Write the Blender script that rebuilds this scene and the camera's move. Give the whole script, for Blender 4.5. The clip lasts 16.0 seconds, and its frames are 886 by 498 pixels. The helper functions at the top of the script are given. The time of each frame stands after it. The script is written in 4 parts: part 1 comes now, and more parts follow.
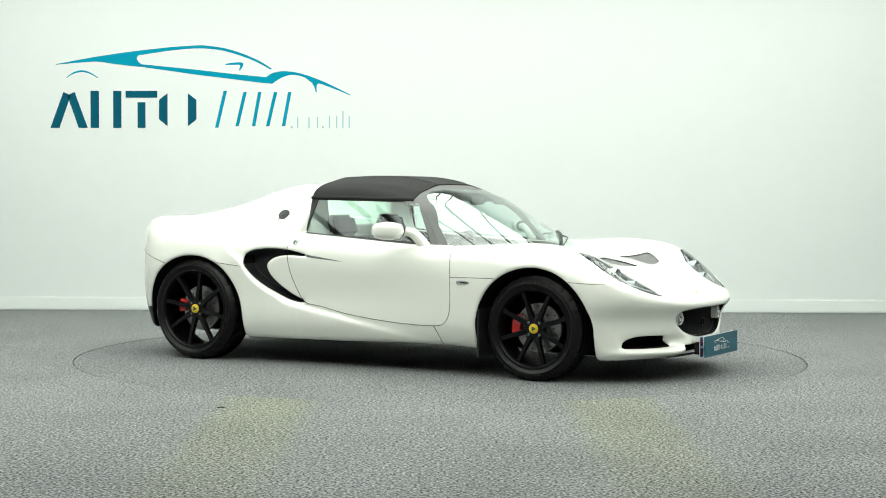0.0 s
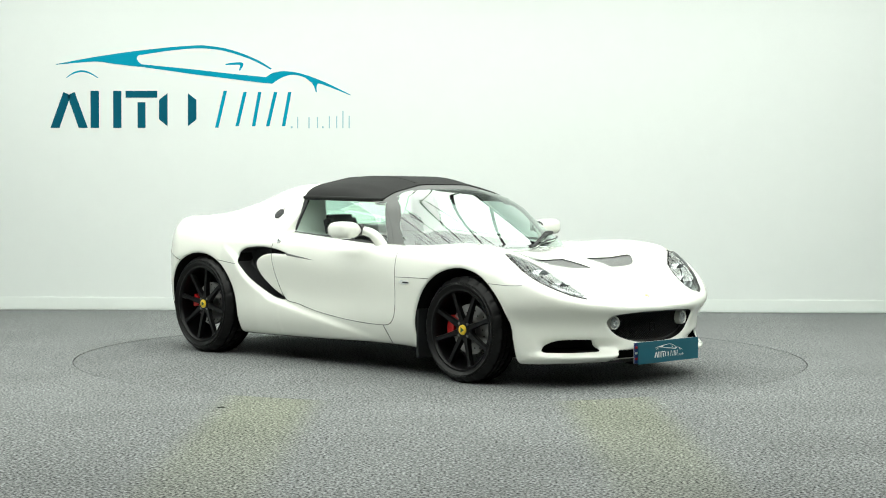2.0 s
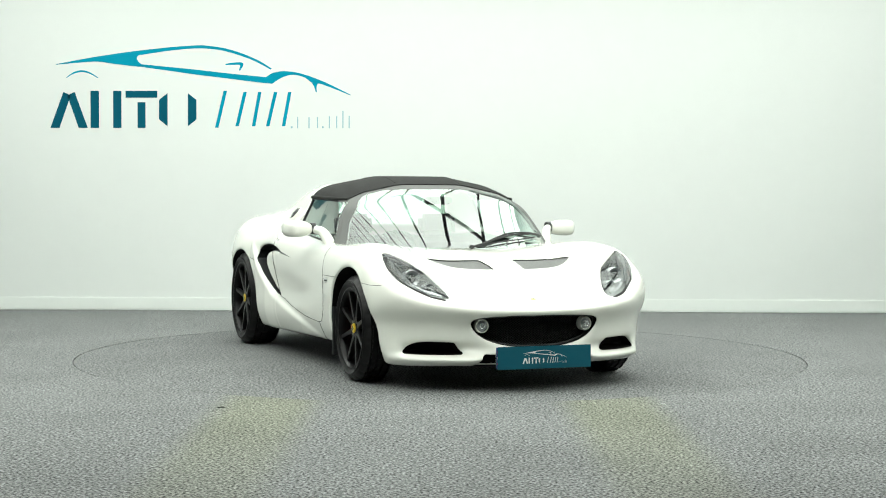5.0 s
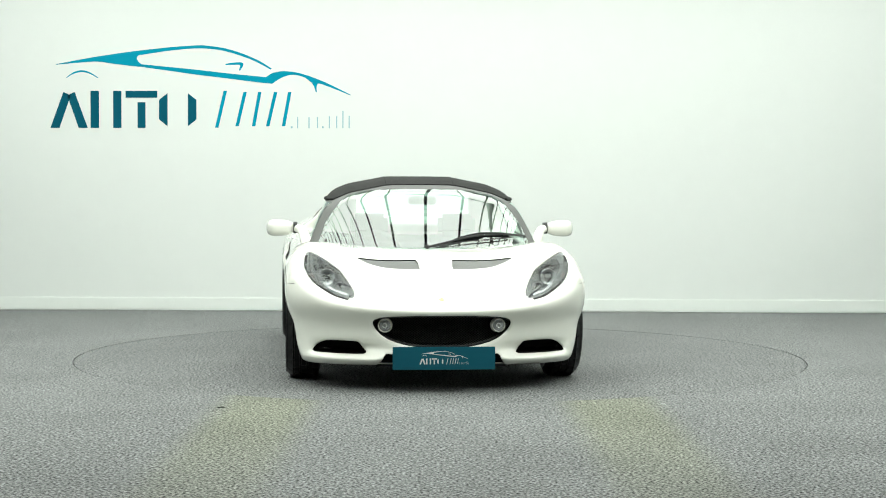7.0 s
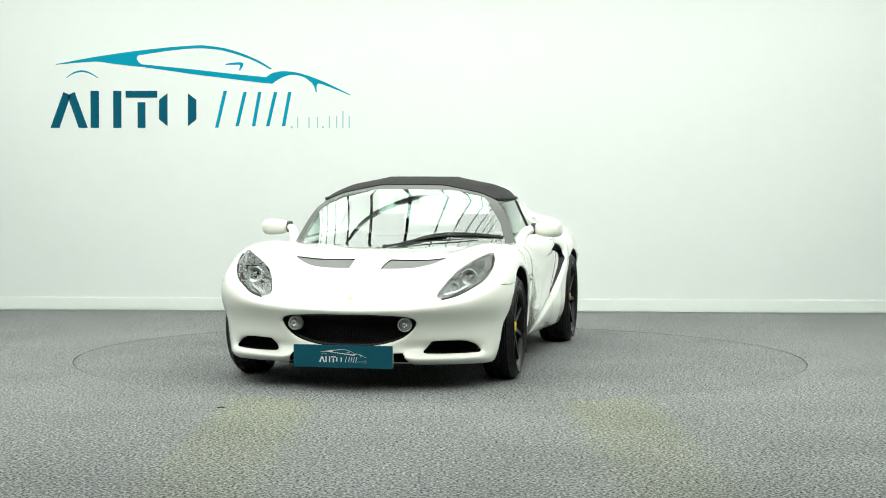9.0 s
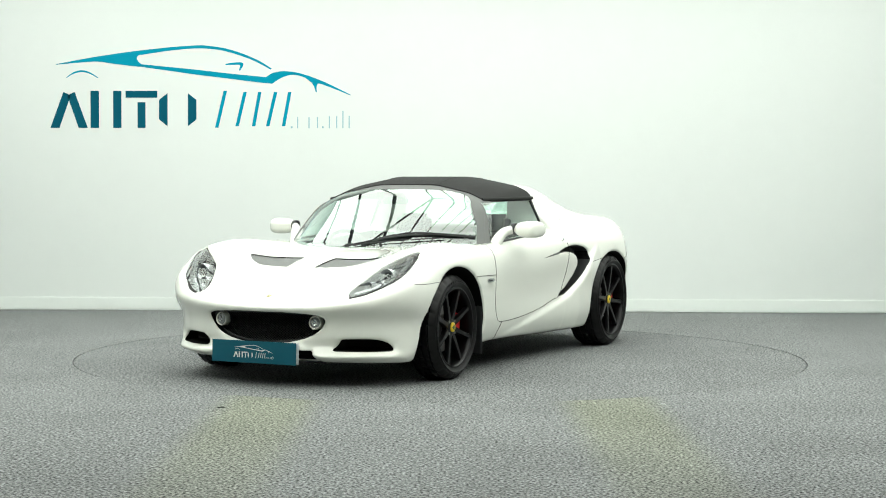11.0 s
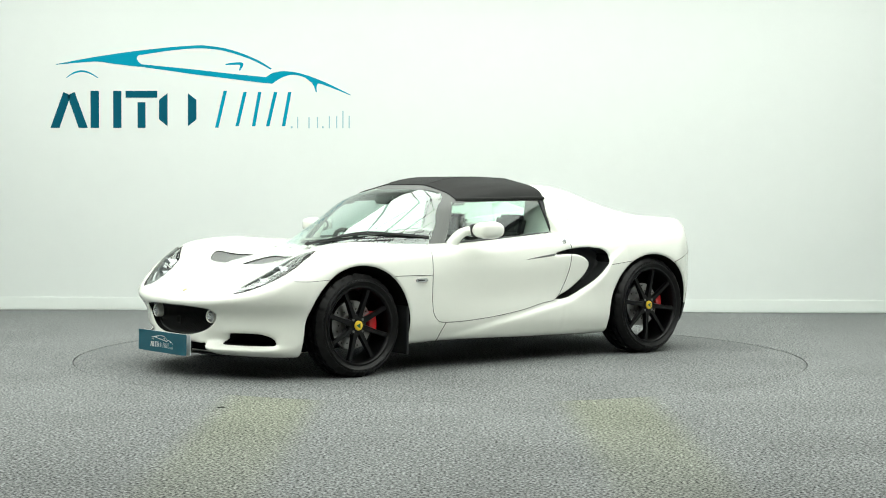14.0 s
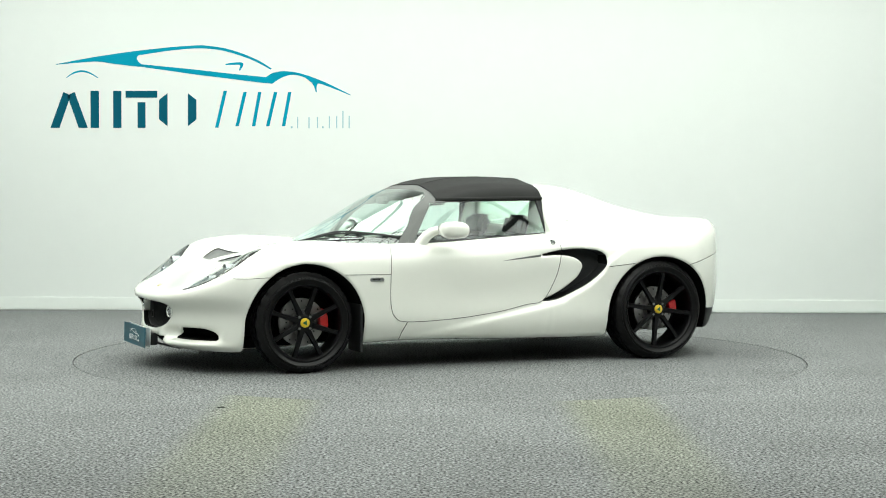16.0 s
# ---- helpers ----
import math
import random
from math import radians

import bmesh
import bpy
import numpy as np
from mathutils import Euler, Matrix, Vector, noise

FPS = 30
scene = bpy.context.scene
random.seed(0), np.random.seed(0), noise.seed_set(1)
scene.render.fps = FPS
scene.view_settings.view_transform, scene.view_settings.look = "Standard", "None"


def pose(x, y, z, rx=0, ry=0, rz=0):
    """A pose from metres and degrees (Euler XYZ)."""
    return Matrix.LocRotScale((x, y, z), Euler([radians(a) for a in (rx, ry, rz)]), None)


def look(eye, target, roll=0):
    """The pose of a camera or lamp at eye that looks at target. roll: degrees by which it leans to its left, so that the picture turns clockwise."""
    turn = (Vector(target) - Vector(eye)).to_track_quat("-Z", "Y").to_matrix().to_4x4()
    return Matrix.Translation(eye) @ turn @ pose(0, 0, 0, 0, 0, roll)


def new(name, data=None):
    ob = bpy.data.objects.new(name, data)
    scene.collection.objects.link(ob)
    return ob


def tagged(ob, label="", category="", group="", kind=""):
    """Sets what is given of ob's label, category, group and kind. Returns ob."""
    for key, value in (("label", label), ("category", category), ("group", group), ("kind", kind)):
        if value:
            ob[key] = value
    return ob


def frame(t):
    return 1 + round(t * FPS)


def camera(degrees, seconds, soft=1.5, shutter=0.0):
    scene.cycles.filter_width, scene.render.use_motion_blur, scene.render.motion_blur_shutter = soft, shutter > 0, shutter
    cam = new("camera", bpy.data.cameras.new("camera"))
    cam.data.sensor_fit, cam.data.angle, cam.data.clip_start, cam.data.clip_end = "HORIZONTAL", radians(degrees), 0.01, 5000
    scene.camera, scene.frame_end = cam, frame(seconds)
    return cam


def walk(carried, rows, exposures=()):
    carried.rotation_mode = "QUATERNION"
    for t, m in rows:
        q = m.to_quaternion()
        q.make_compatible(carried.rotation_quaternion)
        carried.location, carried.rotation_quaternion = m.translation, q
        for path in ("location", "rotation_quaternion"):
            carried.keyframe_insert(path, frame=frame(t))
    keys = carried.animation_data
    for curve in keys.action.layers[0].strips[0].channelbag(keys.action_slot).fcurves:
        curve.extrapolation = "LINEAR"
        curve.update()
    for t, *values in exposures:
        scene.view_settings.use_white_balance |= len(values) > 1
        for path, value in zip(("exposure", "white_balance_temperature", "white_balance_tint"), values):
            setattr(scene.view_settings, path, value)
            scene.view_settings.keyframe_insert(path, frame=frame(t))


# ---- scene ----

# ---- camera: stands still on a tripod ----
cam = camera(31.09, 16.0, soft=1.0)
EYE = Vector((0.0, -10.107, 1.042))
YAW, DIP = radians(0.085), radians(-2.075)
AIM = EYE + Vector((math.sin(YAW) * math.cos(DIP), math.cos(YAW) * math.cos(DIP), math.sin(DIP)))
STAND = look(EYE, AIM, 0.238)
walk(cam, [(0.0, STAND), (16.0, STAND)], exposures=[(0.0, 0.0, 6500, 10), (16.0, 0.0, 6500, 10)])

# ---- light: luminous stretch ceiling over the stage, dim room beyond ----
world = bpy.data.worlds.new("world")
scene.world = world
world.use_nodes = True
world.node_tree.nodes["Background"].inputs[0].default_value = (0.9, 1.0, 0.95, 1)
world.node_tree.nodes["Background"].inputs[1].default_value = 0.05
CEILING_GLOW = 3.42


# ---- materials ----
def mat(name, base, rough=0.5, metal=0.0, var=0.0, scale=20.0, bump=0.0, bump_scale=200.0, coat=0.0, spec=0.5, **more):
    """Principled material with colour variation at two scales and fine relief."""
    m = bpy.data.materials.new(name)
    m.use_nodes = True
    nt = m.node_tree
    b = nt.nodes["Principled BSDF"]
    b.inputs["Base Color"].default_value = (*base, 1)
    b.inputs["Roughness"].default_value = rough
    b.inputs["Metallic"].default_value = metal
    b.inputs["Coat Weight"].default_value = coat
    b.inputs["Coat Roughness"].default_value = 0.04
    b.inputs["Specular IOR Level"].default_value = spec
    for key, value in more.items():
        b.inputs[key.replace("_", " ").title()].default_value = value
    co = nt.nodes.new("ShaderNodeTexCoord")
    if var:
        add = None
        for k, s in enumerate((scale, scale * 9)):
            n = nt.nodes.new("ShaderNodeTexNoise")
            n.inputs["Scale"].default_value = s
            n.inputs["Detail"].default_value = 5
            nt.links.new(co.outputs["Object"], n.inputs["Vector"])
            if add is None:
                add = n.outputs["Fac"]
            else:
                mx = nt.nodes.new("ShaderNodeMath")
                mx.operation = "ADD"
                nt.links.new(add, mx.inputs[0])
                nt.links.new(n.outputs["Fac"], mx.inputs[1])
                add = mx.outputs[0]
        rg = nt.nodes.new("ShaderNodeMapRange")
        rg.inputs[1].default_value, rg.inputs[2].default_value = 0.6, 1.4
        rg.inputs[3].default_value, rg.inputs[4].default_value = 1 - var, 1 + var
        nt.links.new(add, rg.inputs[0])
        sc = nt.nodes.new("ShaderNodeVectorMath")
        sc.operation = "SCALE"
        sc.inputs[0].default_value = base
        nt.links.new(rg.outputs[0], sc.inputs["Scale"])
        nt.links.new(sc.outputs[0], b.inputs["Base Color"])
    if bump:
        n = nt.nodes.new("ShaderNodeTexNoise")
        n.inputs["Scale"].default_value = bump_scale
        n.inputs["Detail"].default_value = 3
        nt.links.new(co.outputs["Object"], n.inputs["Vector"])
        bp = nt.nodes.new("ShaderNodeBump")
        bp.inputs["Strength"].default_value = bump
        bp.inputs["Distance"].default_value = 0.002
        nt.links.new(n.outputs["Fac"], bp.inputs["Height"])
        nt.links.new(bp.outputs["Normal"], b.inputs["Normal"])
    return m


def glow(name, colour, strength):
    m = bpy.data.materials.new(name)
    m.use_nodes = True
    b = m.node_tree.nodes["Principled BSDF"]
    b.inputs["Base Color"].default_value = (0.8, 0.8, 0.8, 1)
    b.inputs["Emission Color"].default_value = (*colour, 1)
    b.inputs["Emission Strength"].default_value = strength
    return m


def glass(name, tint, mirror=0.1, rough=0.0):
    """Thin pane: mostly clear, with a mirror reflection that grows at grazing angles."""
    m = bpy.data.materials.new(name)
    m.use_nodes = True
    nt = m.node_tree
    nt.nodes.remove(nt.nodes["Principled BSDF"])
    tr = nt.nodes.new("ShaderNodeBsdfTransparent")
    tr.inputs[0].default_value = (*tint, 1)
    gl = nt.nodes.new("ShaderNodeBsdfGlossy")
    gl.inputs["Roughness"].default_value = rough
    gl.inputs["Color"].default_value = (0.95, 1.0, 0.98, 1)
    lw = nt.nodes.new("ShaderNodeLayerWeight")
    lw.inputs["Blend"].default_value = 0.5
    pw = nt.nodes.new("ShaderNodeMath")
    pw.operation = "POWER"
    pw.inputs[1].default_value = 4.0
    nt.links.new(lw.outputs["Facing"], pw.inputs[0])
    fr = nt.nodes.new("ShaderNodeMapRange")
    fr.inputs[3].default_value, fr.inputs[4].default_value = mirror, 0.9
    nt.links.new(pw.outputs[0], fr.inputs[0])
    mx = nt.nodes.new("ShaderNodeMixShader")
    nt.links.new(fr.outputs[0], mx.inputs[0])
    nt.links.new(tr.outputs[0], mx.inputs[1])
    nt.links.new(gl.outputs[0], mx.inputs[2])
    nt.links.new(mx.outputs[0], nt.nodes["Material Output"].inputs["Surface"])
    return m


def carpet(name, patches, tone=1.0):
    """Grey looped carpet: speckled pile, soft worn areas; two pale yellow patches where asked for."""
    m = mat(name, (0.2, 0.21, 0.21), 0.95, spec=0.1)
    nt = m.node_tree
    b = nt.nodes["Principled BSDF"]
    co = nt.nodes.new("ShaderNodeTexCoord")

    def noise_at(scale, lo, hi, a, z, detail=2):
        n = nt.nodes.new("ShaderNodeTexNoise")
        n.inputs["Scale"].default_value = scale
        n.inputs["Detail"].default_value = detail
        nt.links.new(co.outputs["Object"], n.inputs["Vector"])
        r = nt.nodes.new("ShaderNodeMapRange")
        for i, v in enumerate((lo, hi, a, z)):
            r.inputs[i + 1].default_value = v
        nt.links.new(n.outputs["Fac"], r.inputs[0])
        return r.outputs[0], n.outputs["Fac"]

    def times(p, q):
        k = nt.nodes.new("ShaderNodeMath")
        k.operation = "MULTIPLY"
        nt.links.new(p, k.inputs[0])
        nt.links.new(q, k.inputs[1])
        return k.outputs[0]

    fine, raw = noise_at(87, 0.36, 0.64, 0.14, 1.95, 4)
    mid, _ = noise_at(36, 0.35, 0.65, 0.80, 1.20)
    broad, _ = noise_at(1.3, 0.35, 0.65, 0.93, 1.07)
    total = times(times(fine, mid), broad)
    colour = nt.nodes.new("ShaderNodeVectorMath")
    colour.operation = "SCALE"
    colour.inputs[0].default_value = [c * tone for c in CARPET]
    nt.links.new(total, colour.inputs["Scale"])
    out = colour.outputs[0]
    if patches:
        sep = nt.nodes.new("ShaderNodeSeparateXYZ")
        nt.links.new(co.outputs["Object"], sep.inputs[0])
        ab = nt.nodes.new("ShaderNodeMath")
        ab.operation = "ABSOLUTE"
        nt.links.new(sep.outputs[0], ab.inputs[0])
        dist = nt.nodes.new("ShaderNodeMath")
        dist.operation = "SUBTRACT"
        nt.links.new(ab.outputs[0], dist.inputs[0])
        dist.inputs[1].default_value = 0.84
        ab2 = nt.nodes.new("ShaderNodeMath")
        ab2.operation = "ABSOLUTE"
        nt.links.new(dist.outputs[0], ab2.inputs[0])
        side = nt.nodes.new("ShaderNodeMapRange")
        side.interpolation_type = "SMOOTHSTEP"
        for i, v in enumerate((0.12, 0.32, 0.6, 0.0)):
            side.inputs[i + 1].default_value = v
        nt.links.new(ab2.outputs[0], side.inputs[0])
        deep = nt.nodes.new("ShaderNodeMapRange")
        deep.interpolation_type = "SMOOTHSTEP"
        for i, v in enumerate((-5.2, -2.6, 0.4, 1.0)):
            deep.inputs[i + 1].default_value = v
        nt.links.new(sep.outputs[1], deep.inputs[0])
        front = nt.nodes.new("ShaderNodeMath")
        front.operation = "LESS_THAN"
        front.inputs[1].default_value = -1.0
        nt.links.new(sep.outputs[1], front.inputs[0])
        fac = times(times(side.outputs[0], deep.outputs[0]), front.outputs[0])
        tint = nt.nodes.new("ShaderNodeMix")
        tint.data_type, tint.blend_type = "RGBA", "MULTIPLY"
        nt.links.new(fac, tint.inputs[0])
        nt.links.new(out, tint.inputs[6])
        tint.inputs[7].default_value = (1.06, 1.08, 0.76, 1)
        out = tint.outputs[2]
    nt.links.new(out, b.inputs["Base Color"])
    bp = nt.nodes.new("ShaderNodeBump")
    bp.inputs["Strength"].default_value = 0.3
    bp.inputs["Distance"].default_value = 0.004
    nt.links.new(raw, bp.inputs["Height"])
    nt.links.new(bp.outputs["Normal"], b.inputs["Normal"])
    return m


CARPET = (0.166, 0.173, 0.172)
M_CARPET = carpet("carpet", True)
M_TURN = carpet("carpet_disc", False, 0.92)
M_WALL = mat("wall_paint", (0.75, 0.785, 0.762), 0.55, var=0.012, scale=0.8, bump=0.05, bump_scale=120)
M_SKIRT = mat("skirting_paint", (0.80, 0.84, 0.81), 0.35, var=0.01, scale=3)
M_DARKWALL = mat("room_paint", (0.76, 0.79, 0.77), 0.8, var=0.05, scale=1)
M_BEAM = mat("beam_black", (0.02, 0.02, 0.022), 0.6, var=0.1)
M_PANEL = glow("luminous_panel", (0.952, 1.0, 0.928), CEILING_GLOW)
M_TEALDARK = mat("dark_teal_vinyl", (0.002, 0.092, 0.142), 0.8, spec=0.1, var=0.03, scale=4)
M_TEAL = mat("teal_vinyl", (0.0, 0.275, 0.40), 0.8, spec=0.1, var=0.03, scale=4)
M_TEALPALE = mat("pale_teal_vinyl", (0.30, 0.50, 0.55), 0.8, spec=0.1, var=0.03, scale=4)
M_WHITE = mat("pearl_white_paint", (0.87, 0.88, 0.81), 0.24, coat=1.0, var=0.006, scale=3)
M_SEAM = mat("seam_black", (0.012, 0.012, 0.012), 0.8, var=0.1)
M_BLACK = mat("black_plastic", (0.014, 0.015, 0.016), 0.55, var=0.15, scale=30, bump=0.1)
M_LINER = mat("black_liner", (0.005, 0.005, 0.005), 0.95, spec=0.1, var=0.2, scale=20)
M_FRAME = mat("dark_grey_frame_paint", (0.135, 0.14, 0.135), 0.6, var=0.02, scale=10, spec=0.2)
M_CLOTH = mat("black_soft_top_cloth", (0.017, 0.0175, 0.017), 0.85, var=0.10, scale=12, bump=0.35, bump_scale=600, spec=0.25)
M_TYRE = mat("tyre_rubber", (0.004, 0.004, 0.0042), 0.42, spec=0.25, var=0.12, scale=25, bump=0.1)
M_TYREBAR = mat("raised_rubber", (0.012, 0.012, 0.0125), 0.5, var=0.1)
M_RIM = mat("satin_black_alloy", (0.003, 0.003, 0.0035), 0.32, spec=0.2, var=0.08, scale=20)
M_DISC = mat("brake_steel", (0.30, 0.295, 0.29), 0.35, metal=0.9, var=0.08, scale=40)
M_RED = mat("red_caliper_paint", (0.55, 0.010, 0.012), 0.35, var=0.06, scale=20, coat=0.3)
M_YELLOW = mat("yellow_enamel", (0.75, 0.52, 0.03), 0.3, var=0.03)
M_PALEGOLD = mat("pale_gold_enamel", (0.72, 0.62, 0.30), 0.3, var=0.03)
M_GREEN = mat("green_enamel", (0.01, 0.09, 0.035), 0.3, var=0.03)
M_CHROME = mat("chrome", (0.75, 0.76, 0.77), 0.12, metal=1.0)
M_LAMPDARK = mat("smoked_lamp_housing", (0.07, 0.075, 0.08), 0.35, metal=0.2, var=0.05)
M_LAMPGREY = mat("silver_lamp_reflector", (0.45, 0.47, 0.48), 0.25, metal=0.6, var=0.05)
M_VENT = mat("grey_vent_mesh", (0.12, 0.125, 0.12), 0.6, var=0.05, scale=40, bump=0.4, bump_scale=500)
M_PROJECTOR = mat("dark_projector_glass", (0.015, 0.016, 0.018), 0.08, coat=0.5)
M_SEAT = mat("black_leather", (0.010, 0.010, 0.011), 0.65, spec=0.25, var=0.12, scale=15, bump=0.15)
M_AMBER = mat("amber_reflector", (0.10, 0.025, 0.018), 0.3, var=0.1)
M_GLASS = glass("windscreen_glass", (0.86, 0.95, 0.92), 0.165)
M_SIDEGLASS = glass("side_glass", (0.82, 0.94, 0.90), 0.065)
M_LENS = glass("lamp_lens", (0.93, 0.95, 0.95), 0.045)
M_PLATEWHITE = mat("white_print", (0.75, 0.78, 0.78), 0.4, var=0.01)
M_PLATETEAL = mat("teal_plate_print", (0.0015, 0.088, 0.130), 0.4, spec=0.3, var=0.03, scale=8)
M_FLAGBLUE = mat("plate_band_blue", (0.03, 0.05, 0.2), 0.4, var=0.05)


# ---- mesh helpers ----
def mesh_ob(name, verts, faces, material, parent=None, label="", smooth=False, normals=None):
    me = bpy.data.meshes.new(name)
    me.from_pydata([tuple(v) for v in verts], [], [tuple(int(i) for i in f) for f in faces])
    me.update()
    me.materials.append(material)
    if smooth:
        me.shade_smooth()
        if normals is not None:
            me.normals_split_custom_set_from_vertices([tuple(n) for n in normals])
    ob = new(name, me)
    if parent:
        ob.parent = parent
    return tagged(ob, label)


def part(name, bm, material, parent=None, label="", smooth=True, angle=40):
    """One bmesh as ONE mesh object under a thing or a part."""
    bmesh.ops.recalc_face_normals(bm, faces=bm.faces)
    for e in bm.edges:
        if len(e.link_faces) == 2 and e.calc_face_angle(0) > radians(angle):
            e.smooth = False
    for f in bm.faces:
        f.smooth = smooth
    me = bpy.data.meshes.new(name)
    bm.to_mesh(me)
    bm.free()
    me.materials.append(material)
    ob = new(name, me)
    if parent:
        ob.parent = parent
    return tagged(ob, label)


def box(lo, hi, bevel=0.0, m=None):
    bm = bmesh.new()
    c = [(a + b) / 2 for a, b in zip(lo, hi)]
    bmesh.ops.create_cube(bm, size=1, matrix=Matrix.LocRotScale(c, None, [b - a for a, b in zip(lo, hi)]))
    if bevel:
        bmesh.ops.bevel(bm, geom=bm.edges[:], offset=bevel, segments=2, affect="EDGES")
    if m:
        bmesh.ops.transform(bm, matrix=m, verts=bm.verts)
    return bm


def lathe(profile, n=48, axis="y", closed=False):
    """Turned solid: profile of (radius, along) about the axis."""
    bm = bmesh.new()
    rings = []
    for i in range(n):
        a = 2 * math.pi * i / n
        c, s = math.cos(a), math.sin(a)
        rings.append([bm.verts.new((r * c, d, r * s) if axis == "y" else ((d, r * c, r * s) if axis == "x" else (r * c, r * s, d))) for r, d in profile])
    k = len(profile)
    for i in range(n):
        p, q = rings[i], rings[(i + 1) % n]
        for j in range(k if closed else k - 1):
            bm.faces.new((p[j], p[(j + 1) % k], q[(j + 1) % k], q[j]))
    bmesh.ops.remove_doubles(bm, verts=bm.verts, dist=1e-5)
    return bm


def tube(points, radius, sides=6, flat=1.0, radii=None):
    """Swept tube along points; flat squashes it; radii may taper it."""
    pts = [Vector(p) for p in points]
    bm = bmesh.new()
    rings = []
    for i, p in enumerate(pts):
        d = (pts[min(i + 1, len(pts) - 1)] - pts[max(i - 1, 0)]).normalized()
        u = d.cross(Vector((0, 0, 1)))
        u = u.normalized() if u.length > 1e-3 else Vector((1, 0, 0))
        w = u.cross(d)
        r = radii[i] if radii else radius
        rings.append([bm.verts.new(p + u * r * math.cos(2 * math.pi * k / sides) + w * r * flat * math.sin(2 * math.pi * k / sides)) for k in range(sides)])
    for a, b in zip(rings, rings[1:]):
        for k in range(sides):
            bm.faces.new((a[k], a[(k + 1) % sides], b[(k + 1) % sides], b[k]))
    bm.faces.new(rings[0]), bm.faces.new(rings[-1])
    return bm


def prism(points, depth, m):
    """Flat outline in x, z pushed along y by depth, placed by m."""
    bm = bmesh.new()
    a = [bm.verts.new((x, 0, z)) for x, z in points]
    b = [bm.verts.new((x, depth, z)) for x, z in points]
    bm.faces.new(a), bm.faces.new(b[::-1])
    for i in range(len(a)):
        j = (i + 1) % len(a)
        bm.faces.new((a[i], a[j], b[j], b[i]))
    bmesh.ops.transform(bm, matrix=m, verts=bm.verts)
    return bm


def curve_through(points, n=8, closed=False):
    """Catmull-Rom curve through plain points."""
    P = [np.array(p, float) for p in points]
    k = len(P)
    out = []
    for i in range(k if closed else k - 1):
        a, b, c, d = (P[j % k] if closed else P[min(max(j, 0), k - 1)] for j in (i - 1, i, i + 1, i + 2))
        for t in np.arange(n) / n:
            out.append(0.5 * (2 * b + (c - a) * t + (2 * a - 5 * b + 4 * c - d) * t * t + (3 * b - a - 3 * c + d) * t ** 3))
    if not closed:
        out.append(P[-1])
    return np.array(out)


# ---- the room ----
WALL_Y, ROOM_X, ROOM_BACK, ROOM_H, STAGE_R = 3.71, 6.5, -15.0, 3.7, 2.277


